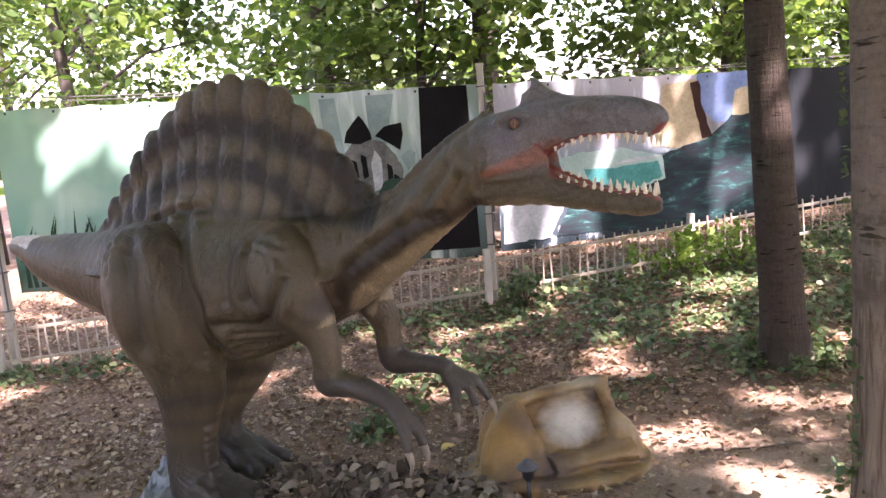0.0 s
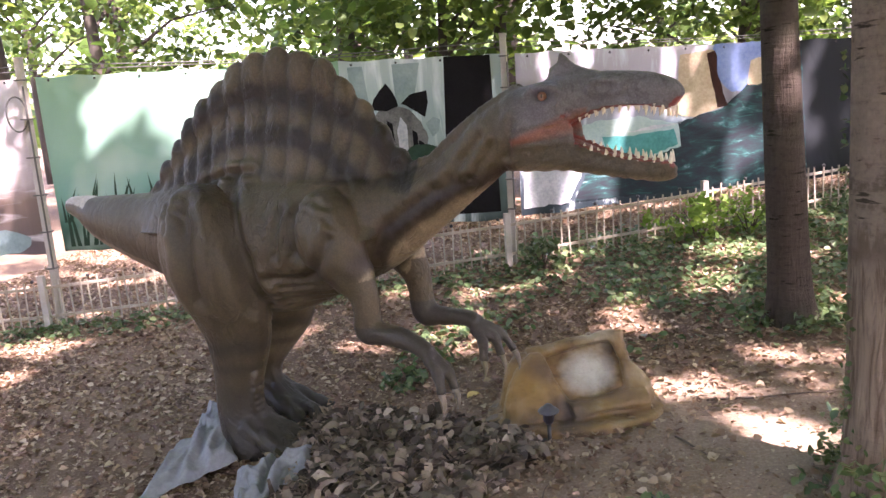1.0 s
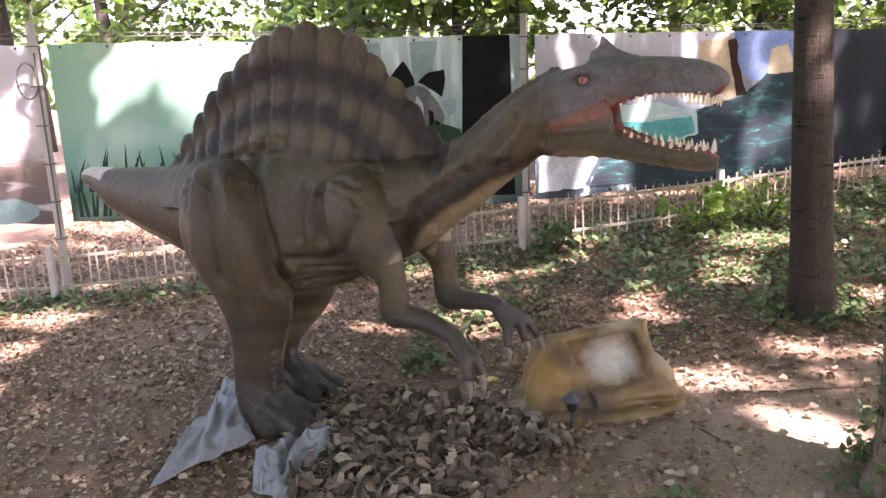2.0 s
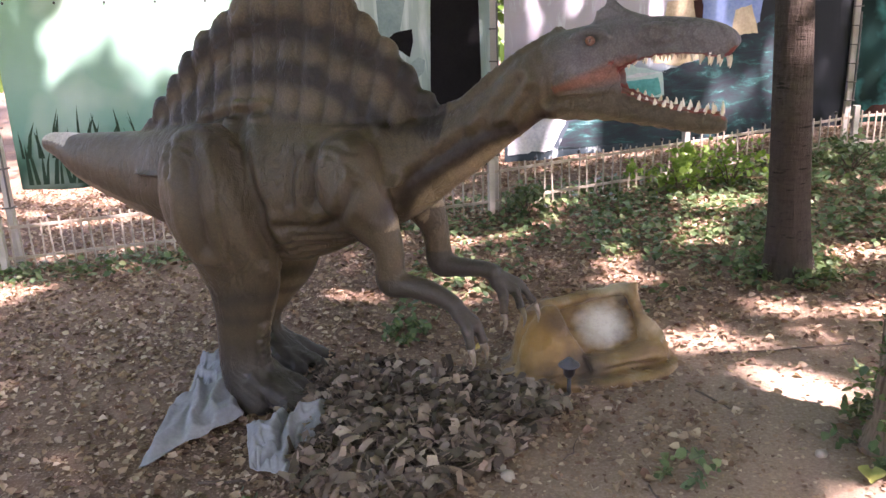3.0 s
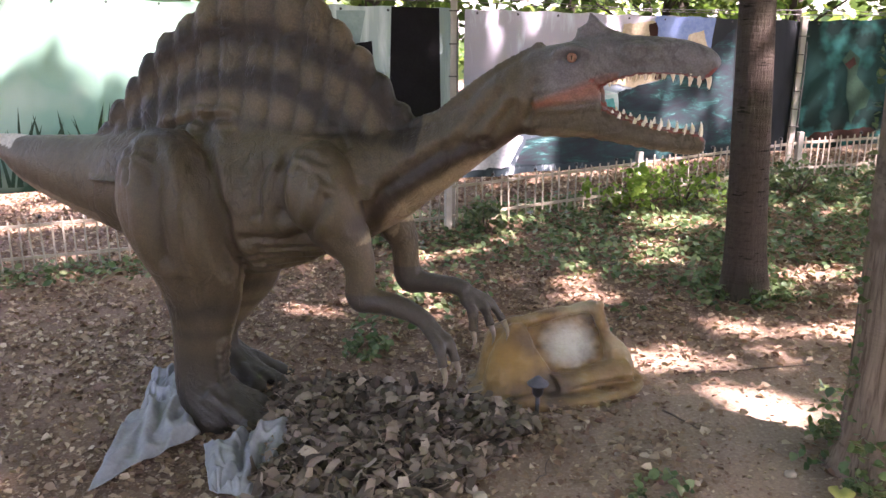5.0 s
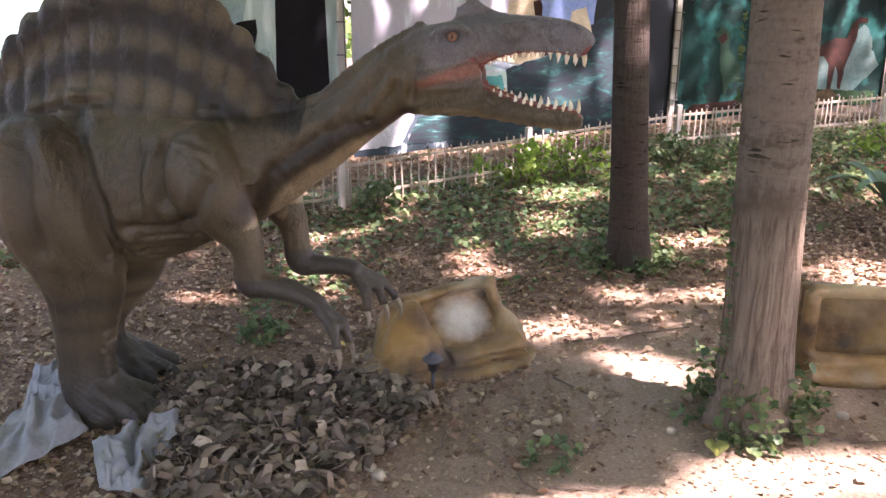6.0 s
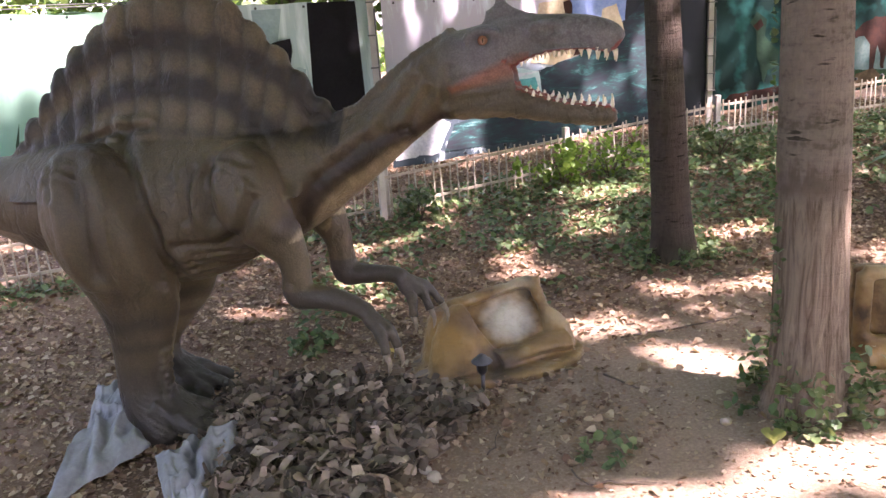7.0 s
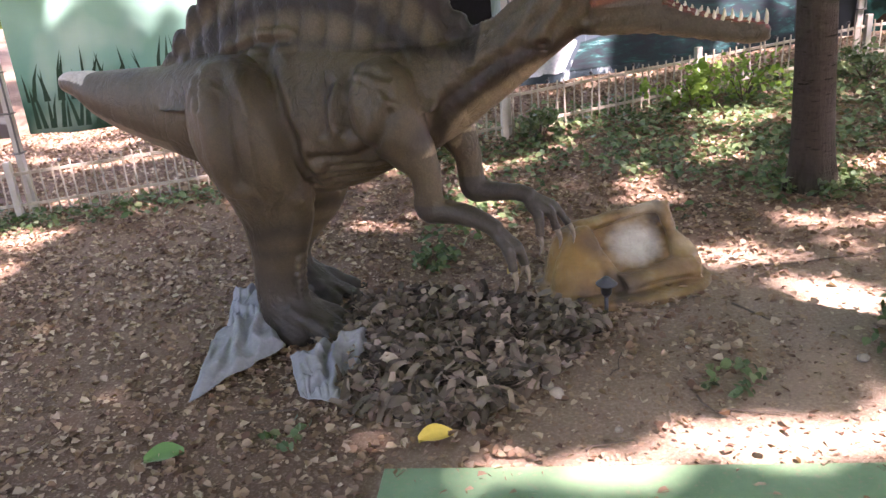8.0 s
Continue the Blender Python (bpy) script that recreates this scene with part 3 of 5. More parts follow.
shape_on(b, "printed_sky", [(2.16, 1.9), (2.21, hi(2.21) - 0.012), (2.95, hi(2.95) - 0.012), (2.9, 1.72), (2.4, 1.68)], INK_BLUE, 0.005)
shape_on(b, "printed_cliff", [(1.70, 1.50), (1.78, 1.72), (1.84, 2.08), (2.02, 2.10), (2.21, 2.11), (2.24, 1.84), (2.29, 1.53), (2.0, 1.46)], INK_TAN, 0.008)
shape_on(b, "printed_cliff_shade", [(2.13, 2.08), (2.22, 2.10), (2.26, 1.84), (2.36, 1.55), (2.24, 1.53), (2.19, 1.8)], INK_RUST, 0.010)
shape_on(b, "printed_cliff", [(2.58, 1.74), (2.62, 1.98), (2.80, 2.03), (2.9, 1.74)], INK_TAN, 0.008)
shape_on(b, "printed_sea", [(0.66, 0.72), (0.78, 0.98), (1.2, 1.06), (1.72, 1.16), (1.80, 1.42), (2.3, 1.52), (2.62, 1.78), (2.95, 1.86), (3.2, 2.05), (3.3, 0.74), (2.2, 0.72)], INK_SEA, 0.0065)
shape_on(b, "printed_lagoon", [(0.55, 1.44), (0.9, 1.50), (1.35, 1.52), (1.80, 1.40), (1.82, 1.18), (1.3, 1.04), (0.8, 1.12)], INK_PALE, 0.008)
shape_on(b, "printed_pool", [(0.98, 1.34), (1.3, 1.32), (1.74, 1.36), (1.78, 1.2), (1.35, 1.06), (1.02, 1.16)], INK_TEAL, 0.010)
shape_on(b, "printed_surge", [(1.2, 1.36), (1.5, 1.41), (1.84, 1.41), (1.5, 1.37)], INK_WHITE, 0.012)
shape_on(b, "printed_foam", [(0.13, 0.70), (0.15, 1.1), (0.5, 1.16), (0.74, 1.0), (0.60, 0.72)], INK_WHITE, 0.009)
# dark jungle panel
JUNGLE = gradient_print("jungle_print", [(0.0, (0.004, 0.008, 0.006)), (0.3, (0.005, 0.020, 0.018)), (0.6, (0.006, 0.032, 0.029)), (1.0, (0.004, 0.011, 0.010))], 1.4, 0.75, soft_patch=((0.018, 0.115, 0.105), 3.0, 0.50, 0.66))
b, lo, hi = banner(3, 0.06, 3.04, JUNGLE, "dark green printed jungle banner with reddish figures")
shape_on(b, "printed_log", [(0.2, 0.84), (0.3, 0.92), (1.0, 0.97), (1.1, 0.9), (0.6, 0.8)], INK_RUST)
shape_on(b, "printed_figure", [(0.52, 1.72), (0.60, 1.84), (0.74, 1.74), (0.72, 1.56), (0.94, 1.36), (0.90, 1.2), (0.78, 1.16), (0.74, 1.0), (0.68, 1.18), (0.62, 1.36), (0.60, 1.62)], INK_REED, 0.008)
shape_on(b, "printed_figure", [(0.56, 1.68), (0.66, 1.76), (0.7, 1.68), (0.62, 1.62)], INK_RUST, 0.010)
shape_on(b, "printed_figure", [(1.88, 1.44), (2.06, 1.60), (2.24, 1.68), (2.40, 1.67), (2.46, 1.86), (2.56, 1.93), (2.68, 1.91), (2.68, 1.86), (2.56, 1.85), (2.53, 1.64), (2.46, 1.44), (2.42, 1.30), (2.40, 1.06), (2.35, 1.06), (2.34, 1.30), (2.29, 1.34), (2.25, 1.06), (2.20, 1.06), (2.20, 1.34), (2.10, 1.46)], INK_RUST, 0.008)
shape_on(b, "printed_cloud", blob(2.30, 1.30, 0.58, 0.30, 41, 30, 0.5), INK_HAZE, 0.005)
shape_on(b, "printed_cloud", blob(2.62, 1.62, 0.16, 0.22, 44, 24, 0.7), INK_HAZE, 0.0055)
shape_on(b, "printed_bank", [(1.3, 0.84), (2.9, 0.88), (2.95, 1.02), (2.4, 1.05), (1.4, 1.10)], INK_MOSS, 0.007)
shape_on(b, "printed_log", [(1.95, 0.86), (2.0, 1.02), (2.25, 1.08), (2.36, 0.98), (2.3, 0.86)], INK_BARK, 0.008)

# meadow panel
MEADOW = gradient_print("meadow_print", [(0.0, (0.03, 0.09, 0.03)), (0.28, (0.03, 0.10, 0.04)), (0.34, (0.13, 0.17, 0.16)), (0.7, (0.17, 0.22, 0.24)), (1.0, (0.05, 0.13, 0.19))], 1.4, 0.9)
banner(4, 0.08, None, MEADOW, "green meadow and blue sky printed banner")


# ---------------------------------------------------------------- poles and wires
def pole(x, y, top, label):
    z = ground_z(x, y)
    root = thing("banner_pole", label, "pole", pose(x, y, z), "banner poles")
    bm = bmesh.new()
    box(bm, (-0.03, -0.03, -0.1), (0.03, 0.03, top - z), 0.006)
    part("post", bm, POST_PAINT, root)
    bm = bmesh.new()
    box(bm, (-0.036, -0.036, top - z - 0.002), (0.036, 0.036, top - z + 0.014), 0.004)
    part("cap", bm, POST_PAINT, root)
    bm = bmesh.new()
    tube_path(bm, [(0.035, -0.045, top - z - 0.25), (0.04, -0.05, 1.2), (0.036, -0.045, 0.55)], 0.009, 0.009, 8)
    part("conduit", bm, CABLE, root, "black cable run")
    for k in range(6):
        zz = 0.55 + k * (top - z - 0.75) / 5
        bm = bmesh.new()
        box(bm, (-0.04, -0.062, zz), (0.05, 0.036, zz + 0.012), 0.002)
        part("tie", bm, CABLE, root)


for k, (x, y, lo_z, hi_z) in enumerate(POLES):
    pole(x, y - 0.05, hi_z + (0.16 if k in (1, 2) else 0.02), "grey square steel pole holding the banners")


def cable(name, points, r, label, steps=10):
    cu = bpy.data.curves.new(name, "CURVE")
    cu.dimensions, cu.bevel_depth, cu.bevel_resolution = "3D", r, 2
    sp = cu.splines.new("POLY")
    pts = smooth_stations(points, steps)
    sp.points.add(len(pts) - 1)
    for p, q in zip(sp.points, pts):
        p.co = (*q, 1)
    cu.materials.append(CABLE)
    return tagged(new(name, cu), label, "cable")


for a, b in zip(POLES, POLES[1:]):
    for up, sag in ((0.10, 0.05), (0.05, 0.02)):
        mid = [(p + q) / 2 for p, q in zip(a, b)]
        cable("wire", [(a[0], a[1], a[3] + up), (mid[0], mid[1], mid[3] + up - sag), (b[0], b[1], b[3] + up)], 0.005, "thin dark wire strung above the banners")
loop = [(-4.40 + 0.11 * math.cos(t) - 0.04, 6.80, 1.95 + 0.16 * math.sin(t)) for t in [0.5 * k for k in range(14)]]
cable("cable_loop", loop, 0.008, "loop of grey cable hanging on the pole", 3)


# ---------------------------------------------------------------- picket fence
def fence_section(x0, y0, x1, y1, high):
    d = Vector((x1 - x0, y1 - y0, 0))
    z0, z1 = rise(x0, y0), rise(x1, y1)
    run = d.length
    root = thing("picket_fence", "low cream-painted metal picket fence, weathered", "fence", pose(x0, y0, 0, 0, 0, math.degrees(math.atan2(d.y, d.x))), "fence sections")
    zg = lambda x: z0 + (z1 - z0) * x / run
    for up in (0.10, high - 0.075):
        bm = bmesh.new()
        box(bm, (0, -0.008, 0), (run, 0.008, 0.028), 0.003)
        for v in bm.verts:
            v.co.z += zg(v.co.x) + up
        part("rail", bm, FENCE_PAINT, root)
    rng = random.Random(int(x0 * 100))
    n = int(run / (0.088 if x0 < 3 else 0.072))
    bm = bmesh.new()
    box(bm, (-0.0075, -0.016, -0.05), (0.0075, -0.006, high), 0.002)
    me = bpy.data.meshes.new("picket")
    bm.to_mesh(me)
    bm.free()
    bm = bmesh.new()
    bmesh.ops.create_uvsphere(bm, u_segments=8, v_segments=6, radius=0.018)
    knob = bpy.data.meshes.new("knob")
    bm.to_mesh(knob)
    bm.free()
    for k in range(n + 1):
        x = min(run, k * run / n)
        tall = rng.uniform(-0.02, 0.012)
        ob = place("picket", me, FENCE_PAINT, root, at=pose(x, rng.uniform(-0.004, 0.002), zg(x) + tall, 0, rng.gauss(0, 1.6), 0))
        if k % 5 == 0:
            place("knob", knob, DARK_PLASTIC, root, at=pose(x, -0.012, zg(x) + high + 0.012))
    bm = bmesh.new()
    box(bm, (-0.03, -0.035, -0.1), (0.03, 0.025, high + 0.06), 0.005)
    for v in bm.verts:
        v.co.z += zg(0)
    part("fence_post", bm, POST_PAINT, root)


FENCE = [(-7.2, 6.35), (-4.42, 6.72), (-1.9, 7.30), (-0.06, 7.78), (1.86, 8.55), (3.78, 9.40), (6.8, 10.0), (10.4, 10.3)]
for (ax, ay), (bx, by) in zip(FENCE, FENCE[1:]):
    fence_section(ax, ay, bx, by, 0.46)


# ---------------------------------------------------------------- dinosaur
def paint_colour(p, n):
    """Airbrushed paint of the figure: grey-brown hide, banded sail, pale throat, slate head, red mouth, with some sun
    and shade painted in.
    """
    u, v, z = p
    blotch = noise.noise((u * 3.1, v * 3.1, z * 3.1))
    fine = noise.noise((u * 9, v * 9, z * 9))
    c = Vector((0.090, 0.070, 0.043)) * (1 + 0.26 * blotch)

    def over(tone, k):
        nonlocal c
        k = max(0.0, min(1.0, k))
        c = c * (1 - k) + Vector(tone) * k
    # sail bands
    if -1.0 < u < 0.95 and z > 1.36 and abs(v) < 0.17:
        crest = interp(u, SAIL_U, SAIL_Z)
        up = min(1.0, max(0.0, (z - 1.22) / (crest - 1.22)))
        s = interp(u / (0.84 + 0.16 * up), SAIL_U, SAIL_S)
        valley = 1 - abs(math.sin(math.pi * s * 15)) ** 0.6
        h = math.hypot((z - SAIL_MID[1]), 0.80 * (u - SAIL_MID[0])) / 1.03
        foot = 1.50 - 0.09 * abs(u)
        on = min(1.0, max(0.0, (z - foot) / 0.05))
        over((0.125, 0.095, 0.055), on * 0.85)
        dark = (1.25 * math.exp(-((h - 0.775 - 0.03 * fine - 0.02 * blotch) / 0.070) ** 2) + 1.2 * math.exp(-((h - 0.570 - 0.03 * fine) / 0.062) ** 2)
                + 0.75 * math.exp(-((z - foot - 0.02) / 0.045) ** 2))
        over((0.013, 0.009, 0.007), on * min(0.95, dark * (0.92 + 0.35 * fine + 0.25 * valley)))
        # shade between the ribs put into the colour of the valleys
        over((0.030, 0.022, 0.015), on * 0.7 * valley)
    # belly and throat
    if 0.60 < u < 1.62 and z < 1.66:
        edge = interp(u, [0.62, 0.74, 0.82, 0.95, 1.18, 1.48, 1.62], [0.93, 1.04, 1.17, 1.27, 1.415, 1.53, 1.53]) + 0.012 * fine
        arm = z < 1.02 and abs(v) > 0.15 + 0.10 * max(0.0, z - 0.9)
        wide = interp(u, [0.7, 0.9, 1.2, 1.5], [0.085, 0.06, 0.035, 0.025])
        if not arm:
            over((0.030, 0.019, 0.014), (0.9 + 0.3 * fine) * math.exp(-((z - edge - wide * 0.9) / wide) ** 2) * (1 if u < 1.48 else 0.3) * min(1, (u - 0.66) / 0.1))
            over((0.30, 0.24, 0.155), 0.92 * (edge - z) / 0.03)
            over((0.12, 0.085, 0.055), 0.45 * max(0.0, noise.noise((u * 26 - z * 20, v * 12, z * 8))) if z < edge else 0)
    if -0.4 < u < 0.5 and z < 0.90 and abs(v) < 0.25:
        over((0.20, 0.16, 0.10), 0.55 * (0.90 - z) / 0.12)
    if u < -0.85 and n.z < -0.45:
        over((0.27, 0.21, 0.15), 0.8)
    # sun on top of the tail tip, painted as a white patch
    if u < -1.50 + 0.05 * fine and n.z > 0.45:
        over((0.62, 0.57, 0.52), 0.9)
    # fold shade put into the colour, as dark airbrush along the deeper grooves
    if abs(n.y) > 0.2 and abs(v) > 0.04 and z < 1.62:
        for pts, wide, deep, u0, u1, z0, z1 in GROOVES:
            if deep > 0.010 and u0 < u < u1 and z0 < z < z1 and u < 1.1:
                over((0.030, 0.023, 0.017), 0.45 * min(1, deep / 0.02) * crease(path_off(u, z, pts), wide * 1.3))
    # legs: dusky rings; shade below the knee is painted in as darker hide
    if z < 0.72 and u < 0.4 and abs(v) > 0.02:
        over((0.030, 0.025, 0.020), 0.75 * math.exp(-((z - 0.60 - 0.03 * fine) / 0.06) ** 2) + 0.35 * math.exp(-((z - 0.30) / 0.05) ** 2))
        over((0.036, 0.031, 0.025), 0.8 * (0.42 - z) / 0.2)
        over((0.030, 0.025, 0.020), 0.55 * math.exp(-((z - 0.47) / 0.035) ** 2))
    # head
    if u > 1.42 and z > 1.60:
        over((0.155, 0.150, 0.160), min(1, (u - 1.42) / 0.16) * min(1, (z - 1.64) / 0.10))
        over((0.035, 0.032, 0.038), 0.85 * math.exp(-((u - 1.655) / 0.05) ** 2 - ((z - 1.868) / 0.035) ** 2))
        over((0.09, 0.08, 0.10), 0.5 * math.exp(-((u - 1.62) / 0.07) ** 2 - ((z - 1.80) / 0.05) ** 2))
    # red cheek and mouth
    if 1.48 < u < 1.84 and 1.58 < z < 1.80:
        line = 1.665 + 0.30 * (u - 1.50)
        k = 1 - abs((z - line) / (0.020 + 0.15 * (u - 1.48)))
        over((0.27, 0.095, 0.055), min(0.75, 1.1 * k))
    if u > 1.70 and ((z > 1.66 and n.z < -0.4) or (z < 1.70 and n.z > 0.35)) and z < 1.83:
        over((0.24, 0.045, 0.035), 0.9)
    # lower jaw, olive above a pale edge
    if u > 1.5 and z < 1.62 and n.z < 0.3:
        over((0.080, 0.066, 0.043), 0.7)
        over((0.32, 0.26, 0.17), max(0.0, -n.z - 0.35))
    # arms
    if u > 0.62 and z < 0.78:
        over((0.046, 0.041, 0.037), 0.8)
    return c


BODY = [(-1.76, 1.335, .030, .030), (-1.72, 1.33, .065, .06), (-1.60, 1.31, .095, .092), (-1.42, 1.255, .14, .148), (-1.20, 1.21, .18, .20), (-0.98, 1.18, .215, .245), (-0.75, 1.165, .26, .30),
        (-0.50, 1.165, .31, .345), (-0.22, 1.13, .355, .405), (0.08, 1.145, .365, .395), (0.34, 1.20, .335, .345), (0.56, 1.245, .275, .300), (0.76, 1.30, .205, .235), (0.93, 1.37, .155, .180),
        (1.08, 1.455, .128, .150), (1.22, 1.555, .118, .143), (1.35, 1.655, .122, .150), (1.46, 1.72, .132, .165), (1.56, 1.745, .135, .165)]
SKULL = [(1.42, 1.74, .10, .12), (1.50, 1.772, .128, .135), (1.60, 1.80, .130, .128), (1.70, 1.835, .112, .112), (1.80, 1.862, .092, .098), (1.90, 1.875, .080, .085), (2.00, 1.876, .074, .078),
         (2.08, 1.872, .072, .074), (2.15, 1.858, .070, .070), (2.20, 1.835, .062, .062), (2.228, 1.815, .040, .040)]
JAW = [(1.42, 1.62, .10, .10), (1.54, 1.615, .118, .098), (1.66, 1.607, .112, .088), (1.76, 1.585, .098, .072), (1.86, 1.556, .083, .058), (1.98, 1.532, .070, .050), (2.08, 1.517, .062, .046),
       (2.15, 1.512, .058, .044), (2.195, 1.513, .046, .036), (2.212, 1.515, .025, .022)]
OUTLINE = [(-1.0, 1.39), (-.87, 1.52), (-.74, 1.655), (-.64, 1.78), (-.55, 1.87), (-.43, 1.97), (-.29, 2.075), (-.157, 2.145), (.02, 2.18), (.17, 2.18), (.335, 2.14), (.45, 2.07), (.55, 1.97), (.67, 1.835), (.78, 1.69), (.92, 1.55)]
SAIL_MID = (0.0, 1.16)
SAIL_U, SAIL_Z = np.array([q[0] for q in OUTLINE]), np.array([q[1] for q in OUTLINE])


def crease(d, wide):
    return math.exp(-(d / wide) ** 2)


def path_off(u, z, pts):
    """Distance in the profile from a line of points."""
    return min(line_off(u, z, a, b) for a, b in zip(pts, pts[1:]))


def line_off(u, z, a, b):
    du, dz = b[0] - a[0], b[1] - a[1]
    t = max(0.0, min(1.0, ((u - a[0]) * du + (z - a[1]) * dz) / (du * du + dz * dz)))
    return math.hypot(u - a[0] - t * du, z - a[1] - t * dz)


# folds of the hide in the profile: a line of points, half width, depth
GROOVES = [([(-.16, 1.50), (-.05, 1.33), (.04, 1.10), (.06, .84)], .036, .024), ([(-.27, 1.40), (-.22, 1.19), (-.21, .92)], .048, .019),
           ([(-.56, 1.32), (-.44, 1.48), (-.24, 1.54), (-.04, 1.55)], .020, .014), ([(-.42, 1.42), (-.38, 1.28)], .018, .008),
           ([(.25, 1.36), (.23, 1.14)], .024, .011), ([(.365, 1.38), (.35, 1.15)], .030, .016), ([(.31, 1.30), (.30, 1.18)], .016, .006),
           ([(.13, 1.00), (.35, .995), (.54, 1.09), (.62, 1.24)], .024, .015), ([(.20, .95), (.44, .955)], .014, .009),
           ([(.46, 1.50), (.56, 1.50), (.62, 1.45)], .012, .008), ([(.50, 1.43), (.60, 1.39)], .011, .007), ([(.56, 1.36), (.64, 1.29)], .011, .007),
           ([(.74, 1.12), (.80, 1.25), (.93, 1.35), (1.06, 1.44), (1.24, 1.49)], .026, .012), ([(1.16, 1.50), (1.33, 1.70)], .024, .011), ([(1.28, 1.50), (1.40, 1.66)], .018, .010),
           ([(1.52, 1.655), (1.74, 1.675)], .007, .008), ([(1.50, 1.70), (1.72, 1.745)], .008, .006), ([(1.46, 1.60), (1.50, 1.75)], .020, .010)]
GROOVES = [(pts, wide, deep, min(p[0] for p in pts) - .11, max(p[0] for p in pts) + .11, min(p[1] for p in pts) - .11, max(p[1] for p in pts) + .11) for pts, wide, deep in GROOVES]


def relief(p, n):
    """Modelled folds of the hide, as a shift along the normal."""
    u, v, z = p
    d = 0.0
    side = abs(n.y)
    if abs(v) > 0.04 and side > 0.25 and z < 1.95:
        for pts, wide, deep, u0, u1, z0, z1 in GROOVES:
            if u0 < u < u1 and z0 < z < z1:
                q = path_off(u + 0.012 * noise.noise((u * 9, z * 9, u0 * 7)), z, pts)
                d += 1.35 * deep * (0.60 * crease(q - 2.2 * wide, wide * 1.3) - crease(q, wide)) * side
        # folds over shoulder and hip
        for cu, cz, r0, deep in ((.47, 1.30, .17, .0075), (-.36, 1.28, .20, .0065)):
            r = math.hypot(u - cu, (z - cz) * 1.15)
            if z > cz - 0.02 and r < r0 * 1.5:
                d += deep * math.sin(r * 115 + 2.2 * noise.noise((u * 6, z * 6, 3))) * crease(r - r0 * 0.75, r0 * 0.4) * side
        # slack belly
        if -.12 < u < .50 and .66 < z < 1.0 and v > -.34:
            d += 0.008 * math.sin(z * 150 + 3 * noise.noise((u * 5, z * 8, 1))) * crease(z - .83 - .25 * max(0, u - .1), .07)
        # neck wrinkles, across the neck
        if .78 < u < 1.45 and z > 1.1:
            t = u * 0.75 + z * 0.66
            d += 0.0016 * math.sin(t * 120 + 9 * noise.noise((u * 5, v * 5, z * 5)))
            d += 0.006 * noise.noise((u * 10 + z * 9, v * 6, z * 3 - u * 3))
    # cracked plates of the sail
    if z > 1.56 and abs(v) < .12 and -.95 < u < .85:
        d -= 0.005 * max(0.0, 1 - abs(noise.noise((u * 9, v * 4, z * 13))) * 7)
    # plates of the shin and toes
    if z < .30 and u < .4 and n.x > -.2:
        d += 0.0055 * abs(math.sin(z * 95 + u * 60)) * min(1, (0.30 - z) / .1)
    if u > 1.5 and z > 1.6:
        e = math.hypot((u - 1.647) / 1.25, z - 1.862)
        if e < .11 and side > .3:
            d += 0.0045 * math.sin(e * 230) * crease(e - .062, .03)
            d += -0.014 * crease(e, .030)
        r = math.hypot((u - 1.93) / 2.3, z - 1.892)
        d += 0.010 * crease(r - .034, .008) - 0.007 * crease(r, .022)
        if side > .3 and u > 1.72:
            d += 0.0028 * math.sin((u * 0.75 + z * 0.66) * 170 + 5 * noise.noise((u * 9, z * 9, 2)))
    if u > 1.48 and z < 1.62:
        d += 0.0026 * math.sin((u * 0.35 - z) * 190 + 5 * noise.noise((u * 6, z * 6, 5)))
    return d


def sail(bm):
    pts = [Vector((u, 0, z)) for u, z in OUTLINE]
    lens = np.cumsum([0] + [(b - a).length for a, b in zip(pts, pts[1:])])
    lens = lens / lens[-1]
    n, m = 240, 16
    front, back = [], []
    for i in range(n + 1):
        s = i / n
        top = Vector((interp(s, lens, [p.x for p in pts]), 0, interp(s, lens, [p.z for p in pts])))
        mid = Vector((top.x * 0.84, 0, 1.22))
        out = Vector((0.45 * top.x, 0, 1)).normalized()
        saw = (s * 15) % 1.0
        tip = math.sin(math.pi * saw) ** 0.8
        top = top + out * (0.056 * tip * (0.8 + 0.4 * noise.noise((math.floor(s * 15) * 3.7, 0, 0))) - 0.016) * (1 if 0.05 < s < 0.97 else 0.3)
        plate = abs(math.sin(math.pi * s * 15)) ** 0.6
        a, b = [], []
        for j in range(m + 1):
            h = j / m
            p = mid.lerp(top, h)
            t = (0.26 * (1 - h) ** 2.2 + 0.026 + 0.015 * plate * min(1, 2.2 * h) + 0.007 * math.cos(h * 21 + 0.6)) * (1 if h < 0.95 else 0.6)
            a.append(bm.verts.new((p.x, -t, p.z)))
            b.append(bm.verts.new((p.x, t, p.z)))
        front.append(a)
        back.append(b)
    for i in range(n):
        for j in range(m):
            bm.faces.new((front[i][j], front[i + 1][j], front[i + 1][j + 1], front[i][j + 1]))
            bm.faces.new((back[i][j + 1], back[i + 1][j + 1], back[i + 1][j], back[i][j]))
        bm.faces.new((front[i][m], front[i + 1][m], back[i + 1][m], back[i][m]))
        bm.faces.new((back[i][0], back[i + 1][0], front[i + 1][0], front[i][0]))
    for k in (0, n):
        for j in range(m):
            bm.faces.new((front[k][j], front[k][j + 1], back[k][j + 1], back[k][j]))
    return [float(v) for v in lens]


def limb(bm, pts, y, lateral=1.0, seg=20):
    """pts: (u, z, radius in the profile, radius across, shift across)."""
    loft(bm, smooth_stations([(u, y + d, z, b, a) for u, z, a, b, d in pts], 4), seg)


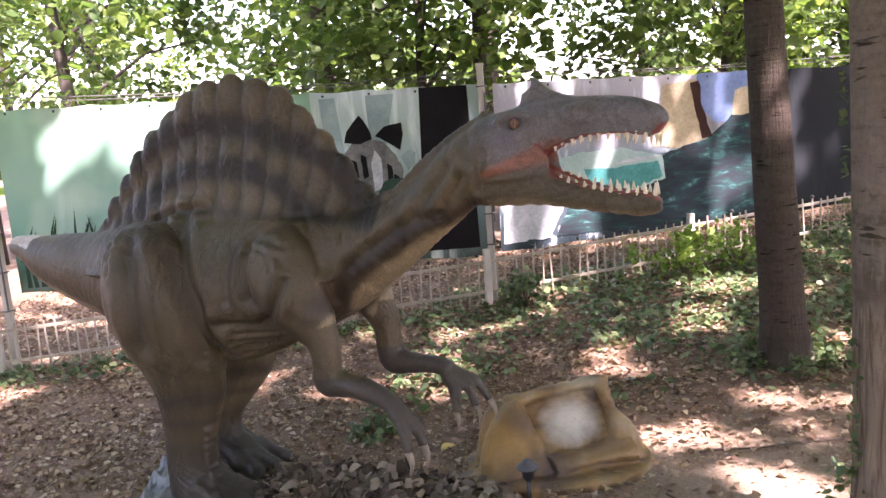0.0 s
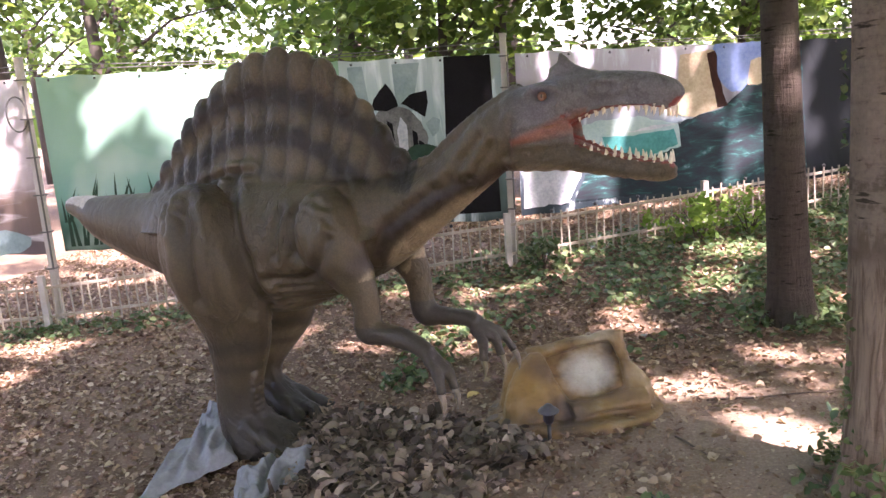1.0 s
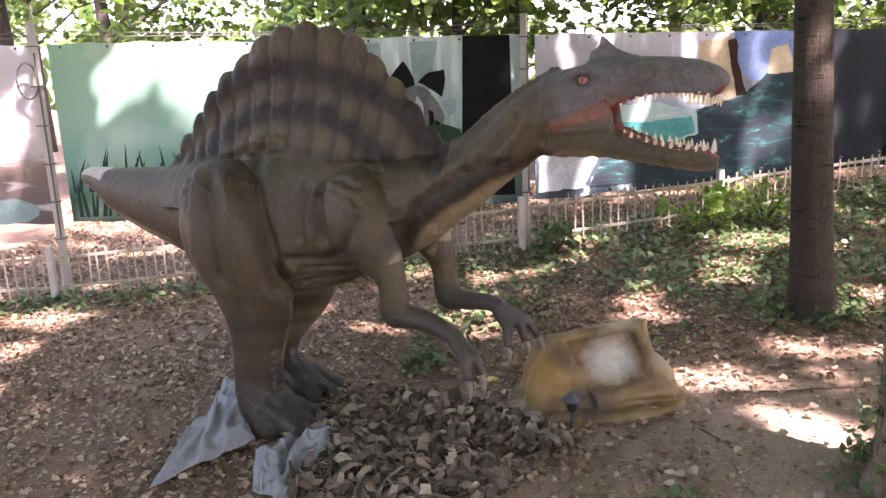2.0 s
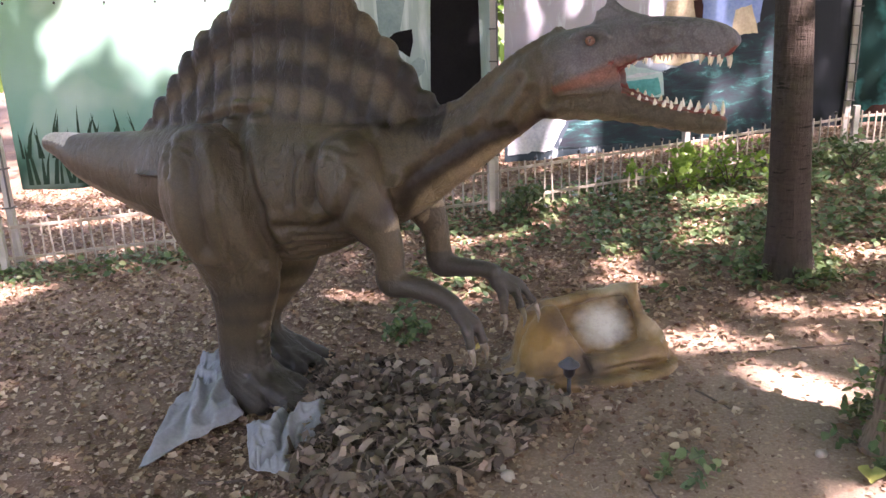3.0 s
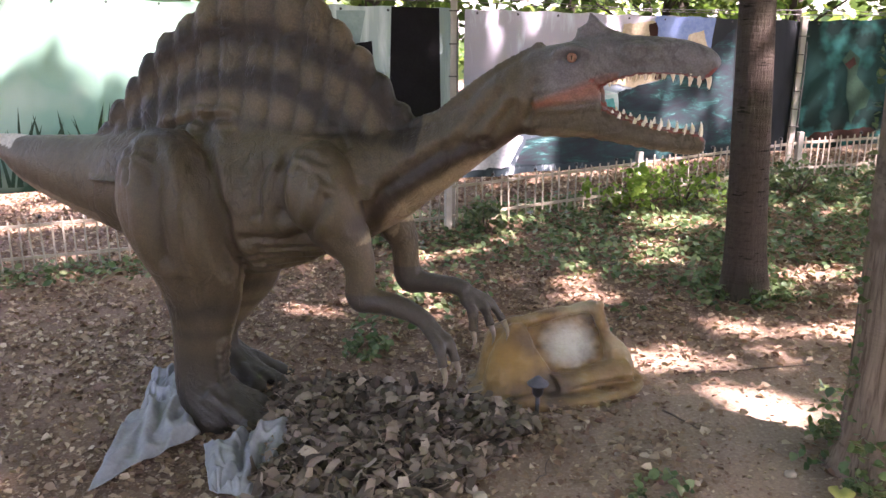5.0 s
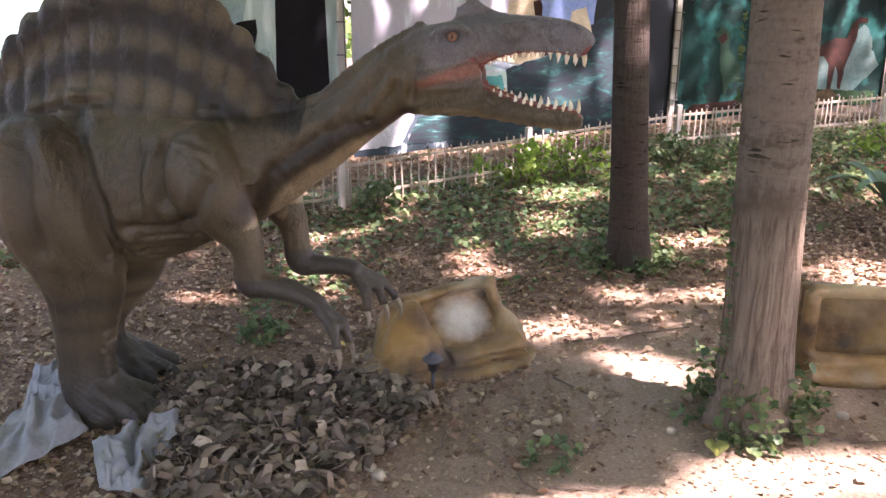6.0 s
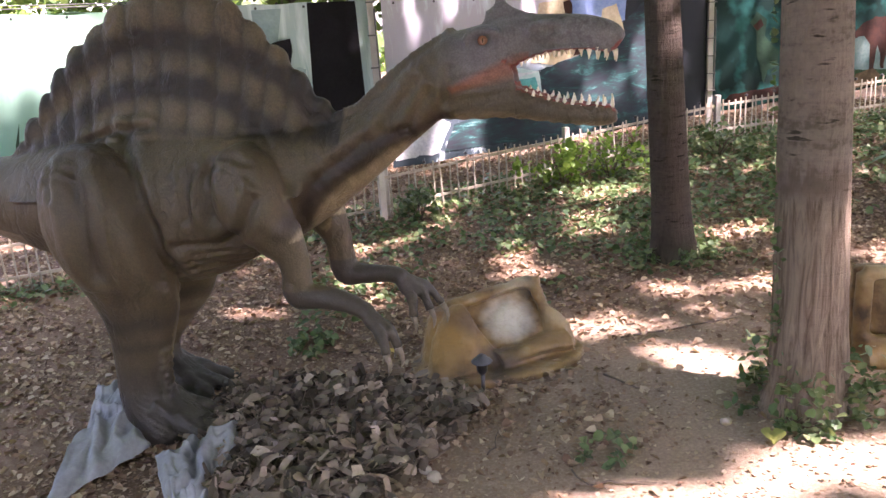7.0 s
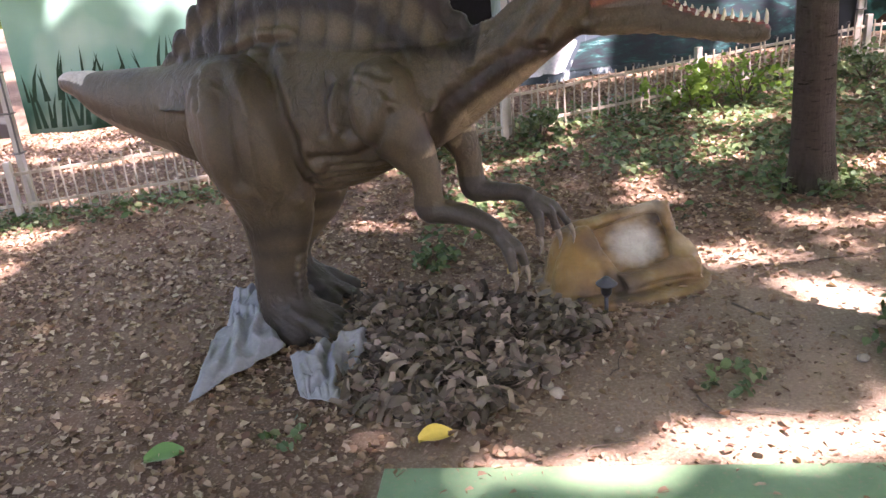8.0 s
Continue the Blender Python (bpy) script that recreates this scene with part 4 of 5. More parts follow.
def digit(bm, pts, r0, r1):
    """A toe or finger with knuckles."""
    st = smooth_stations(pts, 6)
    n = len(st)
    out = []
    for k, p in enumerate(st):
        t = k / (n - 1)
        r = (r0 + (r1 - r0) * t) * (1 + 0.10 * math.cos(t * math.pi * 6))
        out.append((*p, r, r))
    loft(bm, out, 12)


def claw(bm, base, tip, r, bend):
    base, tip, bend = Vector(base), Vector(tip), Vector(bend)
    st = []
    for k in range(7):
        t = k / 6
        p = base.lerp(tip, t) + bend * math.sin(math.pi * t)
        st.append((*p, r * (1 - t) ** 0.8 + 0.0012, r * (1 - t) ** 0.8 + 0.0012))
    loft(bm, st, 8)


def hand_of(bm, wrist, knuckles, tips, r):
    for kn, tp in zip(knuckles, tips):
        mid = [(a + b) / 2 for a, b in zip(wrist, kn)]
        digit(bm, [wrist, tuple(mid), kn, tp], r, r * 0.72)


def dinosaur():
    global SAIL_S
    bm = bmesh.new()
    loft(bm, smooth_stations([(u, 0.0, z, a, b) for u, z, a, b in BODY], 4), 32)
    loft(bm, smooth_stations([(u, 0.0, z, a, b) for u, z, a, b in SKULL], 3), 24, power=2.4)
    loft(bm, smooth_stations([(u, 0.0, z, a, b) for u, z, a, b in JAW], 3), 24, power=2.6)
    blade = [(1.650, 1.88), (1.674, 1.935), (1.686, 2.00), (1.696, 2.055), (1.712, 2.052), (1.745, 2.012), (1.80, 1.978), (1.87, 1.962), (1.93, 1.935), (1.90, 1.87), (1.76, 1.86)]
    near, far = [bm.verts.new((u, -.026 + .25 * max(0, z - 1.97) * .8, z)) for u, z in blade], [bm.verts.new((u, .026 - .25 * max(0, z - 1.97) * .8, z)) for u, z in blade]
    bm.faces.new(near)
    bm.faces.new(far[::-1])
    for k in range(len(blade)):
        m = (k + 1) % len(blade)
        bm.faces.new((near[m], near[k], far[k], far[m]))
    # crest on the snout, brow ridges, nostril rims
    loft(bm, [(1.640, 0, 1.88, .030, .02), (1.690, 0, 1.965, .024, .050), (1.712, 0, 2.00, .016, .026), (1.716, 0, 2.035, .007, .008)], 12)
    loft(bm, [(1.69, 0, 2.005, .012, .015), (1.745, 0, 1.968, .022, .036), (1.82, 0, 1.945, .03, .03), (1.88, 0, 1.935, .03, .02)], 12)
    for side in (-1, 1):
        loft(bm, smooth_stations([(1.56, side * .112, 1.868, .022, .018), (1.63, side * .118, 1.905, .024, .018), (1.70, side * .102, 1.895, .022, .016), (1.75, side * .088, 1.87, .014, .012)]), 10)
        ring = [(1.93 + 0.075 * math.cos(t), side * (0.079 - 0.006 * math.cos(t)), 1.885 + 0.030 * math.sin(t), .009, .009) for t in [0.55 * k - 0.5 for k in range(9)]]
        loft(bm, ring, 8)
        # lids
        for dz, r in ((0.030, .012), (-0.027, .011), (-0.045, .007)):
            loft(bm, smooth_stations([(1.612, side * .122, 1.862 + dz * 0.3, r * .7, r * .7), (1.645, side * .126, 1.866 + dz, r, r), (1.682, side * .112, 1.866 + dz * 0.3, r * .7, r * .7)]), 8)
        # lip rims
        loft(bm, smooth_stations([(1.765, side * .088, 1.755, .014, .014), (1.86, side * .076, 1.795, .013, .012), (1.98, side * .068, 1.812, .012, .011), (2.10, side * .064, 1.806, .012, .011), (2.19, side * .045, 1.786, .012, .011)]), 8)
        loft(bm, smooth_stations([(1.79, side * .082, 1.645, .012, .012), (1.90, side * .070, 1.602, .012, .010), (2.02, side * .060, 1.572, .011, .010), (2.12, side * .052, 1.558, .011, .010), (2.19, side * .036, 1.550, .012, .010)]), 8)
        # jaw hinge muscle behind the mouth
        loft(bm, smooth_stations([(1.50, side * .085, 1.70, .05, .10), (1.62, side * .088, 1.685, .038, .095), (1.72, side * .078, 1.69, .026, .075), (1.775, side * .072, 1.70, .010, .055)]), 14)
    SAIL_S = sail(bm)
    # scutes down the neck
    for k in range(17):
        t = k / 16
        u = 0.92 + t * 0.56
        z = interp(u, [0.92, 1.02, 1.18, 1.36, 1.48], [1.545, 1.575, 1.705, 1.825, 1.885])
        for side in (-1, 1):
            loft(bm, [(u - .030, side * .030, z - .03, .022, .016), (u - .008, side * .034, z + .014, .020, .022), (u + .006, side * .034, z + .044, .012, .012)], 8)
    # legs
    limb(bm, [(-.30, 1.42, .16, .10, .08), (-.31, 1.34, .25, .19, .0), (-.28, 1.15, .305, .225, -.04), (-.225, .98, .285, .215, -.04), (-.195, .82, .250, .185, -.01), (-.185, .68, .222, .155, .01), (-.195, .56, .188, .140, .02),
              (-.215, .42, .160, .125, .02), (-.232, .28, .148, .118, .02), (-.225, .14, .152, .125, .02), (-.18, .04, .185, .150, .02), (-.16, -.03, .20, .165, .02), (-.16, -.075, .17, .15, .02)], -.265)
    limb(bm, [(-.32, 1.30, .22, .14, 0), (-.28, 1.10, .27, .17, 0), (-.22, .88, .25, .165, 0), (-.25, .68, .22, .15, 0), (-.35, .50, .175, .13, 0), (-.44, .34, .14, .115, 0), (-.475, .20, .13, .11, 0), (-.45, .07, .145, .12, 0), (-.42, -.02, .17, .14, 0), (-.42, -.06, .15, .13, 0)], .235)
    for y0, du, tipz in ((-.245, 0.0, -.045), (.235, -.27, -.04)):
        loft(bm, smooth_stations([(-.20 + du, y0, .14, .10, .09), (-.10 + du, y0, .09, .115, .085), (.02 + du, y0, .03, .125, .065), (.12 + du, y0, -.02, .11, .04)]), 16)
        for dy, reach in ((-.11, .34), (0.0, .45), (.11, .38)):
            digit(bm, [(-.14 + du, y0 + dy * .6, .12), (0.02 + du, y0 + dy * 0.8, .045), (.14 + du, y0 + dy * 1.05, -.005), (-.16 + reach + du, y0 + dy * 1.25, tipz)], .062, .040)
    # a row of plates down the front of each shin
    for y0, shin in ((-.245, [(-.055, .42), (-.082, .28), (-.07, .16), (.0, .09), (.12, .045), (.24, .01)]), (.235, [(-.29, .40), (-.345, .26), (-.33, .15), (-.26, .09), (-.15, .05), (-.04, .01)])):
        for k in range(17):
            t = k / 16 * (len(shin) - 1)
            u = interp(t, range(len(shin)), [p[0] for p in shin])
            z = interp(t, range(len(shin)), [p[1] for p in shin])
            for dy in (-.045, .0):
                loft(bm, [(u - .018, y0 + dy, z - .010, .020, .014), (u, y0 + dy, z, .030, .019), (u + .016, y0 + dy, z + .010, .020, .012)], 8)
    # shoulder and arms
    limb(bm, [(.46, 1.42, .10, .07, .10), (.49, 1.33, .17, .14, .01), (.56, 1.18, .17, .15, -.03), (.645, 1.05, .125, .115, -.03), (.715, .94, .082, .078, -.03), (.728, .83, .074, .070, -.03), (.725, .755, .074, .068, -.03), (.80, .742, .060, .060, -.03),
              (.92, .725, .052, .052, -.03), (1.02, .690, .046, .050, -.03), (1.07, .655, .042, .055, -.03)], -.255)
    limb(bm, [(.52, 1.25, .15, .11, 0), (.64, 1.08, .13, .10, 0), (.735, .92, .085, .078, 0), (.755, .79, .075, .068, 0), (.775, .70, .075, .066, 0), (.86, .688, .060, .056, 0), (.97, .690, .050, .048, 0), (1.05, .680, .044, .05, 0), (1.09, .665, .04, .052, 0)], .235)
    near_tips = [((1.14, -.345, .575), (1.165, -.365, .485)), ((1.165, -.285, .575), (1.20, -.285, .490)), ((1.13, -.225, .57), (1.15, -.215, .50))]
    far_tips = [((1.145, .175, .57), (1.150, .160, .475)), ((1.185, .235, .59), (1.225, .235, .490)), ((1.20, .295, .60), (1.275, .30, .500))]
    hand_of(bm, (1.03, -.285, .685), [k for k, t in near_tips], [t for k, t in near_tips], .035)
    hand_of(bm, (1.05, .235, .68), [k for k, t in far_tips], [t for k, t in far_tips], .033)
    me = sculpt(bm, 0.0122, 2)

    # fine wrinkles and lumps
    me.update()
    pos = np.empty(len(me.vertices) * 3)
    me.vertices.foreach_get("co", pos)
    nor = np.empty(len(me.vertices) * 3)
    me.vertices.foreach_get("normal", nor)
    pos, nor = pos.reshape(-1, 3), nor.reshape(-1, 3)
    colours = np.ones((len(pos), 4))
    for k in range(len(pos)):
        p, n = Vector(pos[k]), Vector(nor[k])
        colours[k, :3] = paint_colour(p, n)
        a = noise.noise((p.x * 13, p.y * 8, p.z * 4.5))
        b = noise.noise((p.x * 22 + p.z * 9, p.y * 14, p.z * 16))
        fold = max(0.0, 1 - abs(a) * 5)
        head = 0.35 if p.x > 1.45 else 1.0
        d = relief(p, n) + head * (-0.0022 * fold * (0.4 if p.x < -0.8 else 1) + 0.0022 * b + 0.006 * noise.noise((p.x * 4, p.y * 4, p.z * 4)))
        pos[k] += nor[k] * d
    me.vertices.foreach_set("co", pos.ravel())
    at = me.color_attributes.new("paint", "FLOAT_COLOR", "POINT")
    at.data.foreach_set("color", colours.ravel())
    me.polygons.foreach_set("use_smooth", [True] * len(me.polygons))
    me.materials.clear()
    for m in (SKIN, TOOTH, CLAW, EYE, PUPIL):
        me.materials.append(m)

    # teeth, claws and eyes join the same mesh
    bm = bmesh.new()
    bm.from_mesh(me)
    rng = random.Random(2)

    def slot(index, before):
        for f in bm.faces:
            if f.index == -1 or f.index >= before:
                f.material_index = index
                f.smooth = True
        bm.faces.index_update()
    bm.faces.index_update()
    count = len(bm.faces)
    for side in (-1, 1):
        for k in range(12):
            t = k / 11
            u = 1.80 + t * 0.405
            y = side * interp(u, [1.80, 1.98, 2.12, 2.18, 2.205], [.074, .062, .058, .046, .024])
            z = interp(u, [1.80, 1.86, 1.98, 2.10, 2.205], [1.772, 1.795, 1.812, 1.806, 1.785])
            long = interp(t, [0, .3, .6, .8, 1], [.030, .042, .040, .058, .050]) * rng.uniform(0.6, 0.95)
            claw(bm, (u, y, z + .006), (u + rng.uniform(-.006, .008), y * 1.02, z - long), .0105, (.003, 0, 0))
        for k in range(12):
            t = k / 11
            u = 1.82 + t * 0.37
            y = side * interp(u, [1.82, 2.02, 2.12, 2.19], [.076, .058, .050, .030])
            z = interp(u, [1.82, 1.90, 2.02, 2.12, 2.19], [1.632, 1.604, 1.574, 1.560, 1.552])
            long = interp(t, [0, .4, .8, 1], [.026, .036, .048, .058]) * rng.uniform(0.55, 0.95)
            claw(bm, (u, y, z - .004), (u + rng.uniform(-.004, .008), y * 1.02, z + long), .0095, (.002, 0, 0))
    slot(1, count)
    count = len(bm.faces)
    for kn, tp in near_tips + far_tips:
        d = Vector(tp) - Vector(kn)
        claw(bm, tp, Vector(tp) + d * 0.35 + Vector((-0.006, 0, -0.075)), .017, (.014, 0, 0))
    slot(2, count)
    for index, r, du, dy, squash in ((3, .0225, 0, .113, 1), (4, .009, .003, .1275, 1.35)):
        count = len(bm.faces)
        for side in (-1, 1):
            made = bmesh.ops.create_uvsphere(bm, u_segments=16, v_segments=12, radius=r)["verts"]
            for v in made:
                v.co = Vector((1.647 + du + v.co.x * (1 if index == 3 else 0.5), side * (dy - 0.006) + v.co.y, 1.866 + v.co.z * squash))
        slot(index, count)
    bm.to_mesh(me)
    bm.free()
    ob = new("dinosaur_statue", me)
    ob.matrix_basis = pose(-0.94, 4.40, 0, 0, 0, math.degrees(math.atan2(-0.64, 2.2)))
    return tagged(ob, "life-size grey-brown sail-backed dinosaur figure with open toothed jaws", "dinosaur statue")


dinosaur()


# ---------------------------------------------------------------- fake rocks
def rock_paint(name, patches):
    k = Nodes(name)
    big, fine = k.noise(5.5, 5, 0.6), k.noise(45, 4, 0.7)
    c = k.ramp(big, [(0.34, (0.055, 0.036, 0.024)), (0.45, (0.145, 0.085, 0.036)), (0.56, (0.21, 0.13, 0.048)), (0.68, (0.25, 0.19, 0.12))])
    for patch, reach, tone in patches:
        d = k.add("ShaderNodeVectorMath")
        d.operation = "DISTANCE"
        k.link(k.co.outputs["Object"], d.inputs[0])
        d.inputs[1].default_value = patch
        near = k.math("ADD", d.outputs["Value"], k.math("MULTIPLY", k.math("SUBTRACT", k.noise(9, 4), 0.5), 0.14))
        c = k.mix(k.ramp(near, [(reach * 0.25, 0.9), (reach, 0.0)]), c, tone)
    c = k.mix(k.ramp(fine, [(0.5, 0.0), (0.8, 0.35)]), c, (0.12, 0.085, 0.06))
    return k.done(c, 0.5, k.mix(0.5, big, fine), 0.5, 0.012, spec=0.4)


def roughen(me, amount, scale):
    me.update()
    for v in me.vertices:
        p = v.co
        d = amount * noise.noise(p * scale) + amount * 0.5 * noise.noise(p * scale * 2.7)
        v.co = p + v.normal * d


def rock():
    bm = bmesh.new()
    X = (1, 0, 0)
    loft(bm, [(.03, .20, -.02, .38, .21), (.03, .22, .08, .34, .185), (.04, .265, .20, .31, .12), (.04, .30, .33, .28, .06), (.04, .30, .36, .27, .05)], 32, X, 3.6)
    loft(bm, smooth_stations([(-.22, .06, -.02, .19, .19), (-.215, .07, .10, .165, .16), (-.20, .11, .22, .125, .12), (-.185, .15, .32, .075, .07), (-.18, .17, .375, .03, .03)]), 20, X, 2.4)
    loft(bm, smooth_stations([(-.30, .20, -.02, .14, .16), (-.29, .21, .15, .10, .12), (-.275, .22, .30, .06, .08), (-.27, .22, .345, .03, .05)]), 16, X, 2.6)
    loft(bm, smooth_stations([(-.22, .20, .345, .05, .04), (0, .235, .375, .05, .034), (.20, .25, .40, .05, .034), (.31, .26, .41, .05, .04)]), 12, (0, 1, 0))
    loft(bm, smooth_stations([(.315, .25, .43, .05, .04), (.33, .21, .35, .04, .035), (.36, .15, .24, .045, .04), (.40, .08, .14, .08, .06), (.42, .05, -.02, .09, .10)]), 14, X)
    loft(bm, smooth_stations([(-.02, -.07, .05, .08, .07), (.14, -.03, .07, .10, .045), (.30, .0, .08, .11, .05), (.43, .03, .075, .11, .075)]), 14, (0, 1, 0))
    loft(bm, smooth_stations([(-.06, -.03, .0, .10, .09), (-.10, .03, .14, .06, .07), (-.12, .10, .25, .03, .04)]), 12, X)
    loft(bm, [(.02, .11, -.05, .52, .36), (.02, .11, .010, .52, .36), (.02, .11, .022, .50, .335)], 40, X, 2.6)
    me = sculpt(bm, 0.009, 9)
    roughen(me, 0.012, 6)
    roughen(me, 0.004, 22)
    m = rock_paint("sprayed_fibreglass", [((-.28, .05, .18), .26, (0.27, 0.15, 0.035)), ((-.14, .05, .30), .13, (0.085, 0.05, 0.028)), ((0.0, -.12, .04), .18, (0.05, 0.036, 0.028)), ((.30, -.02, .06), .16, (0.20, 0.12, 0.06)),
                                          ((.20, .26, .44), .16, (0.34, 0.28, 0.19)), ((.42, .10, .20), .12, (0.30, 0.23, 0.14)), ((.12, .16, .21), .19, (0.50, 0.49, 0.45))])
    ob = place("fake_rock", me, m, smooth=True, at=pose(0.66, 4.45, ground_z(0.66, 4.45) + 0.016, 0, -3, 8) @ Matrix.Diagonal((0.96, 0.96, 0.90, 1)))
    tagged(ob, "ochre spray-painted hollow fibreglass rock on bare earth", "fake rock")


def rock_frame():
    bm = bmesh.new()
    for a, b, r in (((0, 0, .46), (.78, 0, .47), .035), ((0, 0, .02), (0, 0, .46), .04), ((.66, 0, .06), (.66, 0, .46), .04), ((0, -.03, .10), (.74, -.03, .10), .035), ((.76, .02, .0), (.78, .02, .46), .09)):
        mid = [(p + q) / 2 for p, q in zip(a, b)]
        across = (0, 1, 0)
        loft(bm, [(*a, r, r), (*mid, r * 1.1, r), (*b, r, r)], 14, across, 3)
    box(bm, (-.03, .09, 0), (.85, .16, .46))
    loft(bm, smooth_stations([(.02, -.06, .0, .08, .06), (.3, -.08, .04, .10, .06), (.6, -.07, .03, .10, .07), (.85, -.05, .02, .10, .08)]), 14, (0, 1, 0))
    loft(bm, [(.4, .1, -.03, .50, .24), (.4, .1, .015, .50, .24)], 30, (1, 0, 0), 3)
    me = sculpt(bm, 0.014, 3)
    roughen(me, 0.009, 8)
    m = rock_paint("ochre_fibreglass", [((.34, .05, .30), .20, (0.16, 0.11, 0.06)), ((.2, -.05, .47), .25, (0.38, 0.29, 0.17)), ((.5, -.05, .2), .25, (0.36, 0.22, 0.06))])
    ob = place("fake_rock", me, m, smooth=True, at=pose(2.50, 4.02, ground_z(2.7, 3.95), 0, 0, -14))
    tagged(ob, "ochre fibreglass rock with a recessed panel", "fake rock")


def lamp():
    x, y = 0.55, 4.17
    root = thing("garden_lamp", "small black plastic solar garden lamp on a stake", "garden lamp", pose(x, y, ground_z(x, y), 2, 0, 0))
    Y = (0, 1, 0)
    bm = bmesh.new()
    loft(bm, [(0, 0, -.05, .005, .005), (0, 0, 0, .011, .011), (0, 0, .11, .011, .011)], 12, Y)
    part("stake", bm, DARK_PLASTIC, root, smooth=True)
    bm = bmesh.new()
    loft(bm, [(0, 0, .105, .012, .012), (0, 0, .118, .022, .022), (0, 0, .130, .029, .029), (0, 0, .172, .031, .031), (0, 0, .178, .034, .034)], 20, Y)
    part("lantern", bm, DARK_PLASTIC, root, smooth=True)
    bm = bmesh.new()
    loft(bm, [(0, 0, .177, .054, .054), (0, 0, .182, .057, .057), (0, 0, .187, .053, .053), (0, 0, .204, .030, .030), (0, 0, .216, .020, .020), (0, 0, .222, .012, .012)], 24, Y)
    part("cap", bm, plain("dusty_plastic", (0.035, 0.037, 0.045), (0.075, 0.078, 0.09), 30, 0.45), root, "dusty conical lamp cap", smooth=True)


rock()
rock_frame()
lamp()


# ---------------------------------------------------------------- camouflage net and rags round the feet
def inside(x, y, poly):
    hit = False
    for (ax, ay), (bx, by) in zip(poly, poly[1:] + poly[:1]):
        if (ay > y) != (by > y) and x < (bx - ax) * (y - ay) / (by - ay) + ax:
            hit = not hit
    return hit


NET = [(-1.02, 4.30), (-0.62, 4.55), (-0.1, 4.45), (0.28, 4.28), (0.56, 4.06), (0.33, 3.68), (0.12, 3.40), (-0.10, 3.14), (-0.42, 3.22), (-0.70, 3.30), (-0.78, 3.75), (-1.0, 4.0)]


def mound(x, y):
    d = min(math.hypot(x - px, y - py) for px, py in NET)
    return 0.085 * min(1.0, d / 0.35) * (0.75 + 0.6 * noise.noise((x * 4, y * 4, 2)))


def net_place(rng):
    x, y = rng.uniform(-1.05, 0.6), rng.uniform(3.1, 4.6)
    if not inside(x, y, NET):
        return None
    return Vector((x, y, ground_z(x, y) + mound(x, y) + rng.uniform(0.005, 0.04)))


def scraps(count, seed, size):
    """Curled strips of cloth, bent across their length."""
    rng = random.Random(seed)
    vs, fs = [], []
    made = 0
    while made < count:
        p = net_place(rng)
        if p is None:
            continue
        made += 1
        s, wd = size * rng.uniform(0.6, 1.7), size * rng.uniform(0.12, 0.27)
        m = Euler((rng.gauss(0, 0.6), rng.gauss(0, 0.55), rng.uniform(0, 6.28))).to_matrix()
        bend = rng.uniform(-1.8, 3.2)
        n = len(vs)
        for k in range(5):
            t = k / 4 - 0.5
            ww = wd * (0.55 + 0.45 * math.cos(t * 2.4)) * rng.uniform(0.85, 1.15)
            z = s * 0.30 * bend * (0.25 - t * t)
            x = s * t * (1 - 0.12 * abs(bend))
            for side, dz in ((-1, 0.25), (0, 0.0), (1, 0.25)):
                vs.append(tuple(m @ Vector((x, side * ww, z + dz * ww * (1 if bend > 0 else -1))) + p))
        for k in range(4):
            for j in range(2):
                a = n + k * 3 + j
                fs.append((a, a + 1, a + 4, a + 3))
    return quads(vs, fs, "scraps")


NET_CLOTH = leaf_material("camouflage_scrim", [(0.035, 0.028, 0.022), (0.15, 0.115, 0.085), (0.26, 0.205, 0.16), (0.06, 0.055, 0.038), (0.36, 0.295, 0.23), (0.11, 0.085, 0.062), (0.045, 0.037, 0.029), (0.20, 0.155, 0.12)], 0.0, 0.85)
net = thing("camouflage_net", "heap of brown and olive camouflage netting on the ground", "camouflage net", pose(0, 0, 0))
# dark sheet that fills the gaps between the scraps
n = 46
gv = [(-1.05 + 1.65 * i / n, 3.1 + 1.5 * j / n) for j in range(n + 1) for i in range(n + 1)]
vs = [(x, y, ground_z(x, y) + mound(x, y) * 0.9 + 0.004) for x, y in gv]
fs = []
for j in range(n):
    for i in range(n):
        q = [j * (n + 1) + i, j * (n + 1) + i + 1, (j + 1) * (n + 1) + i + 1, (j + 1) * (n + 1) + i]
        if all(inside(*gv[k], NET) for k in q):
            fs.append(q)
place("backing", quads(vs, fs, "backing"), plain("dark_underlayer", (0.02, 0.018, 0.014), (0.06, 0.05, 0.04), 20, 0.95), net, "dark sheet under the scraps", smooth=True)
tagged(place("scrim", scraps(2600, 4, 0.125), NET_CLOTH, net, "curled cloth scraps", smooth=True), kind="stuff")


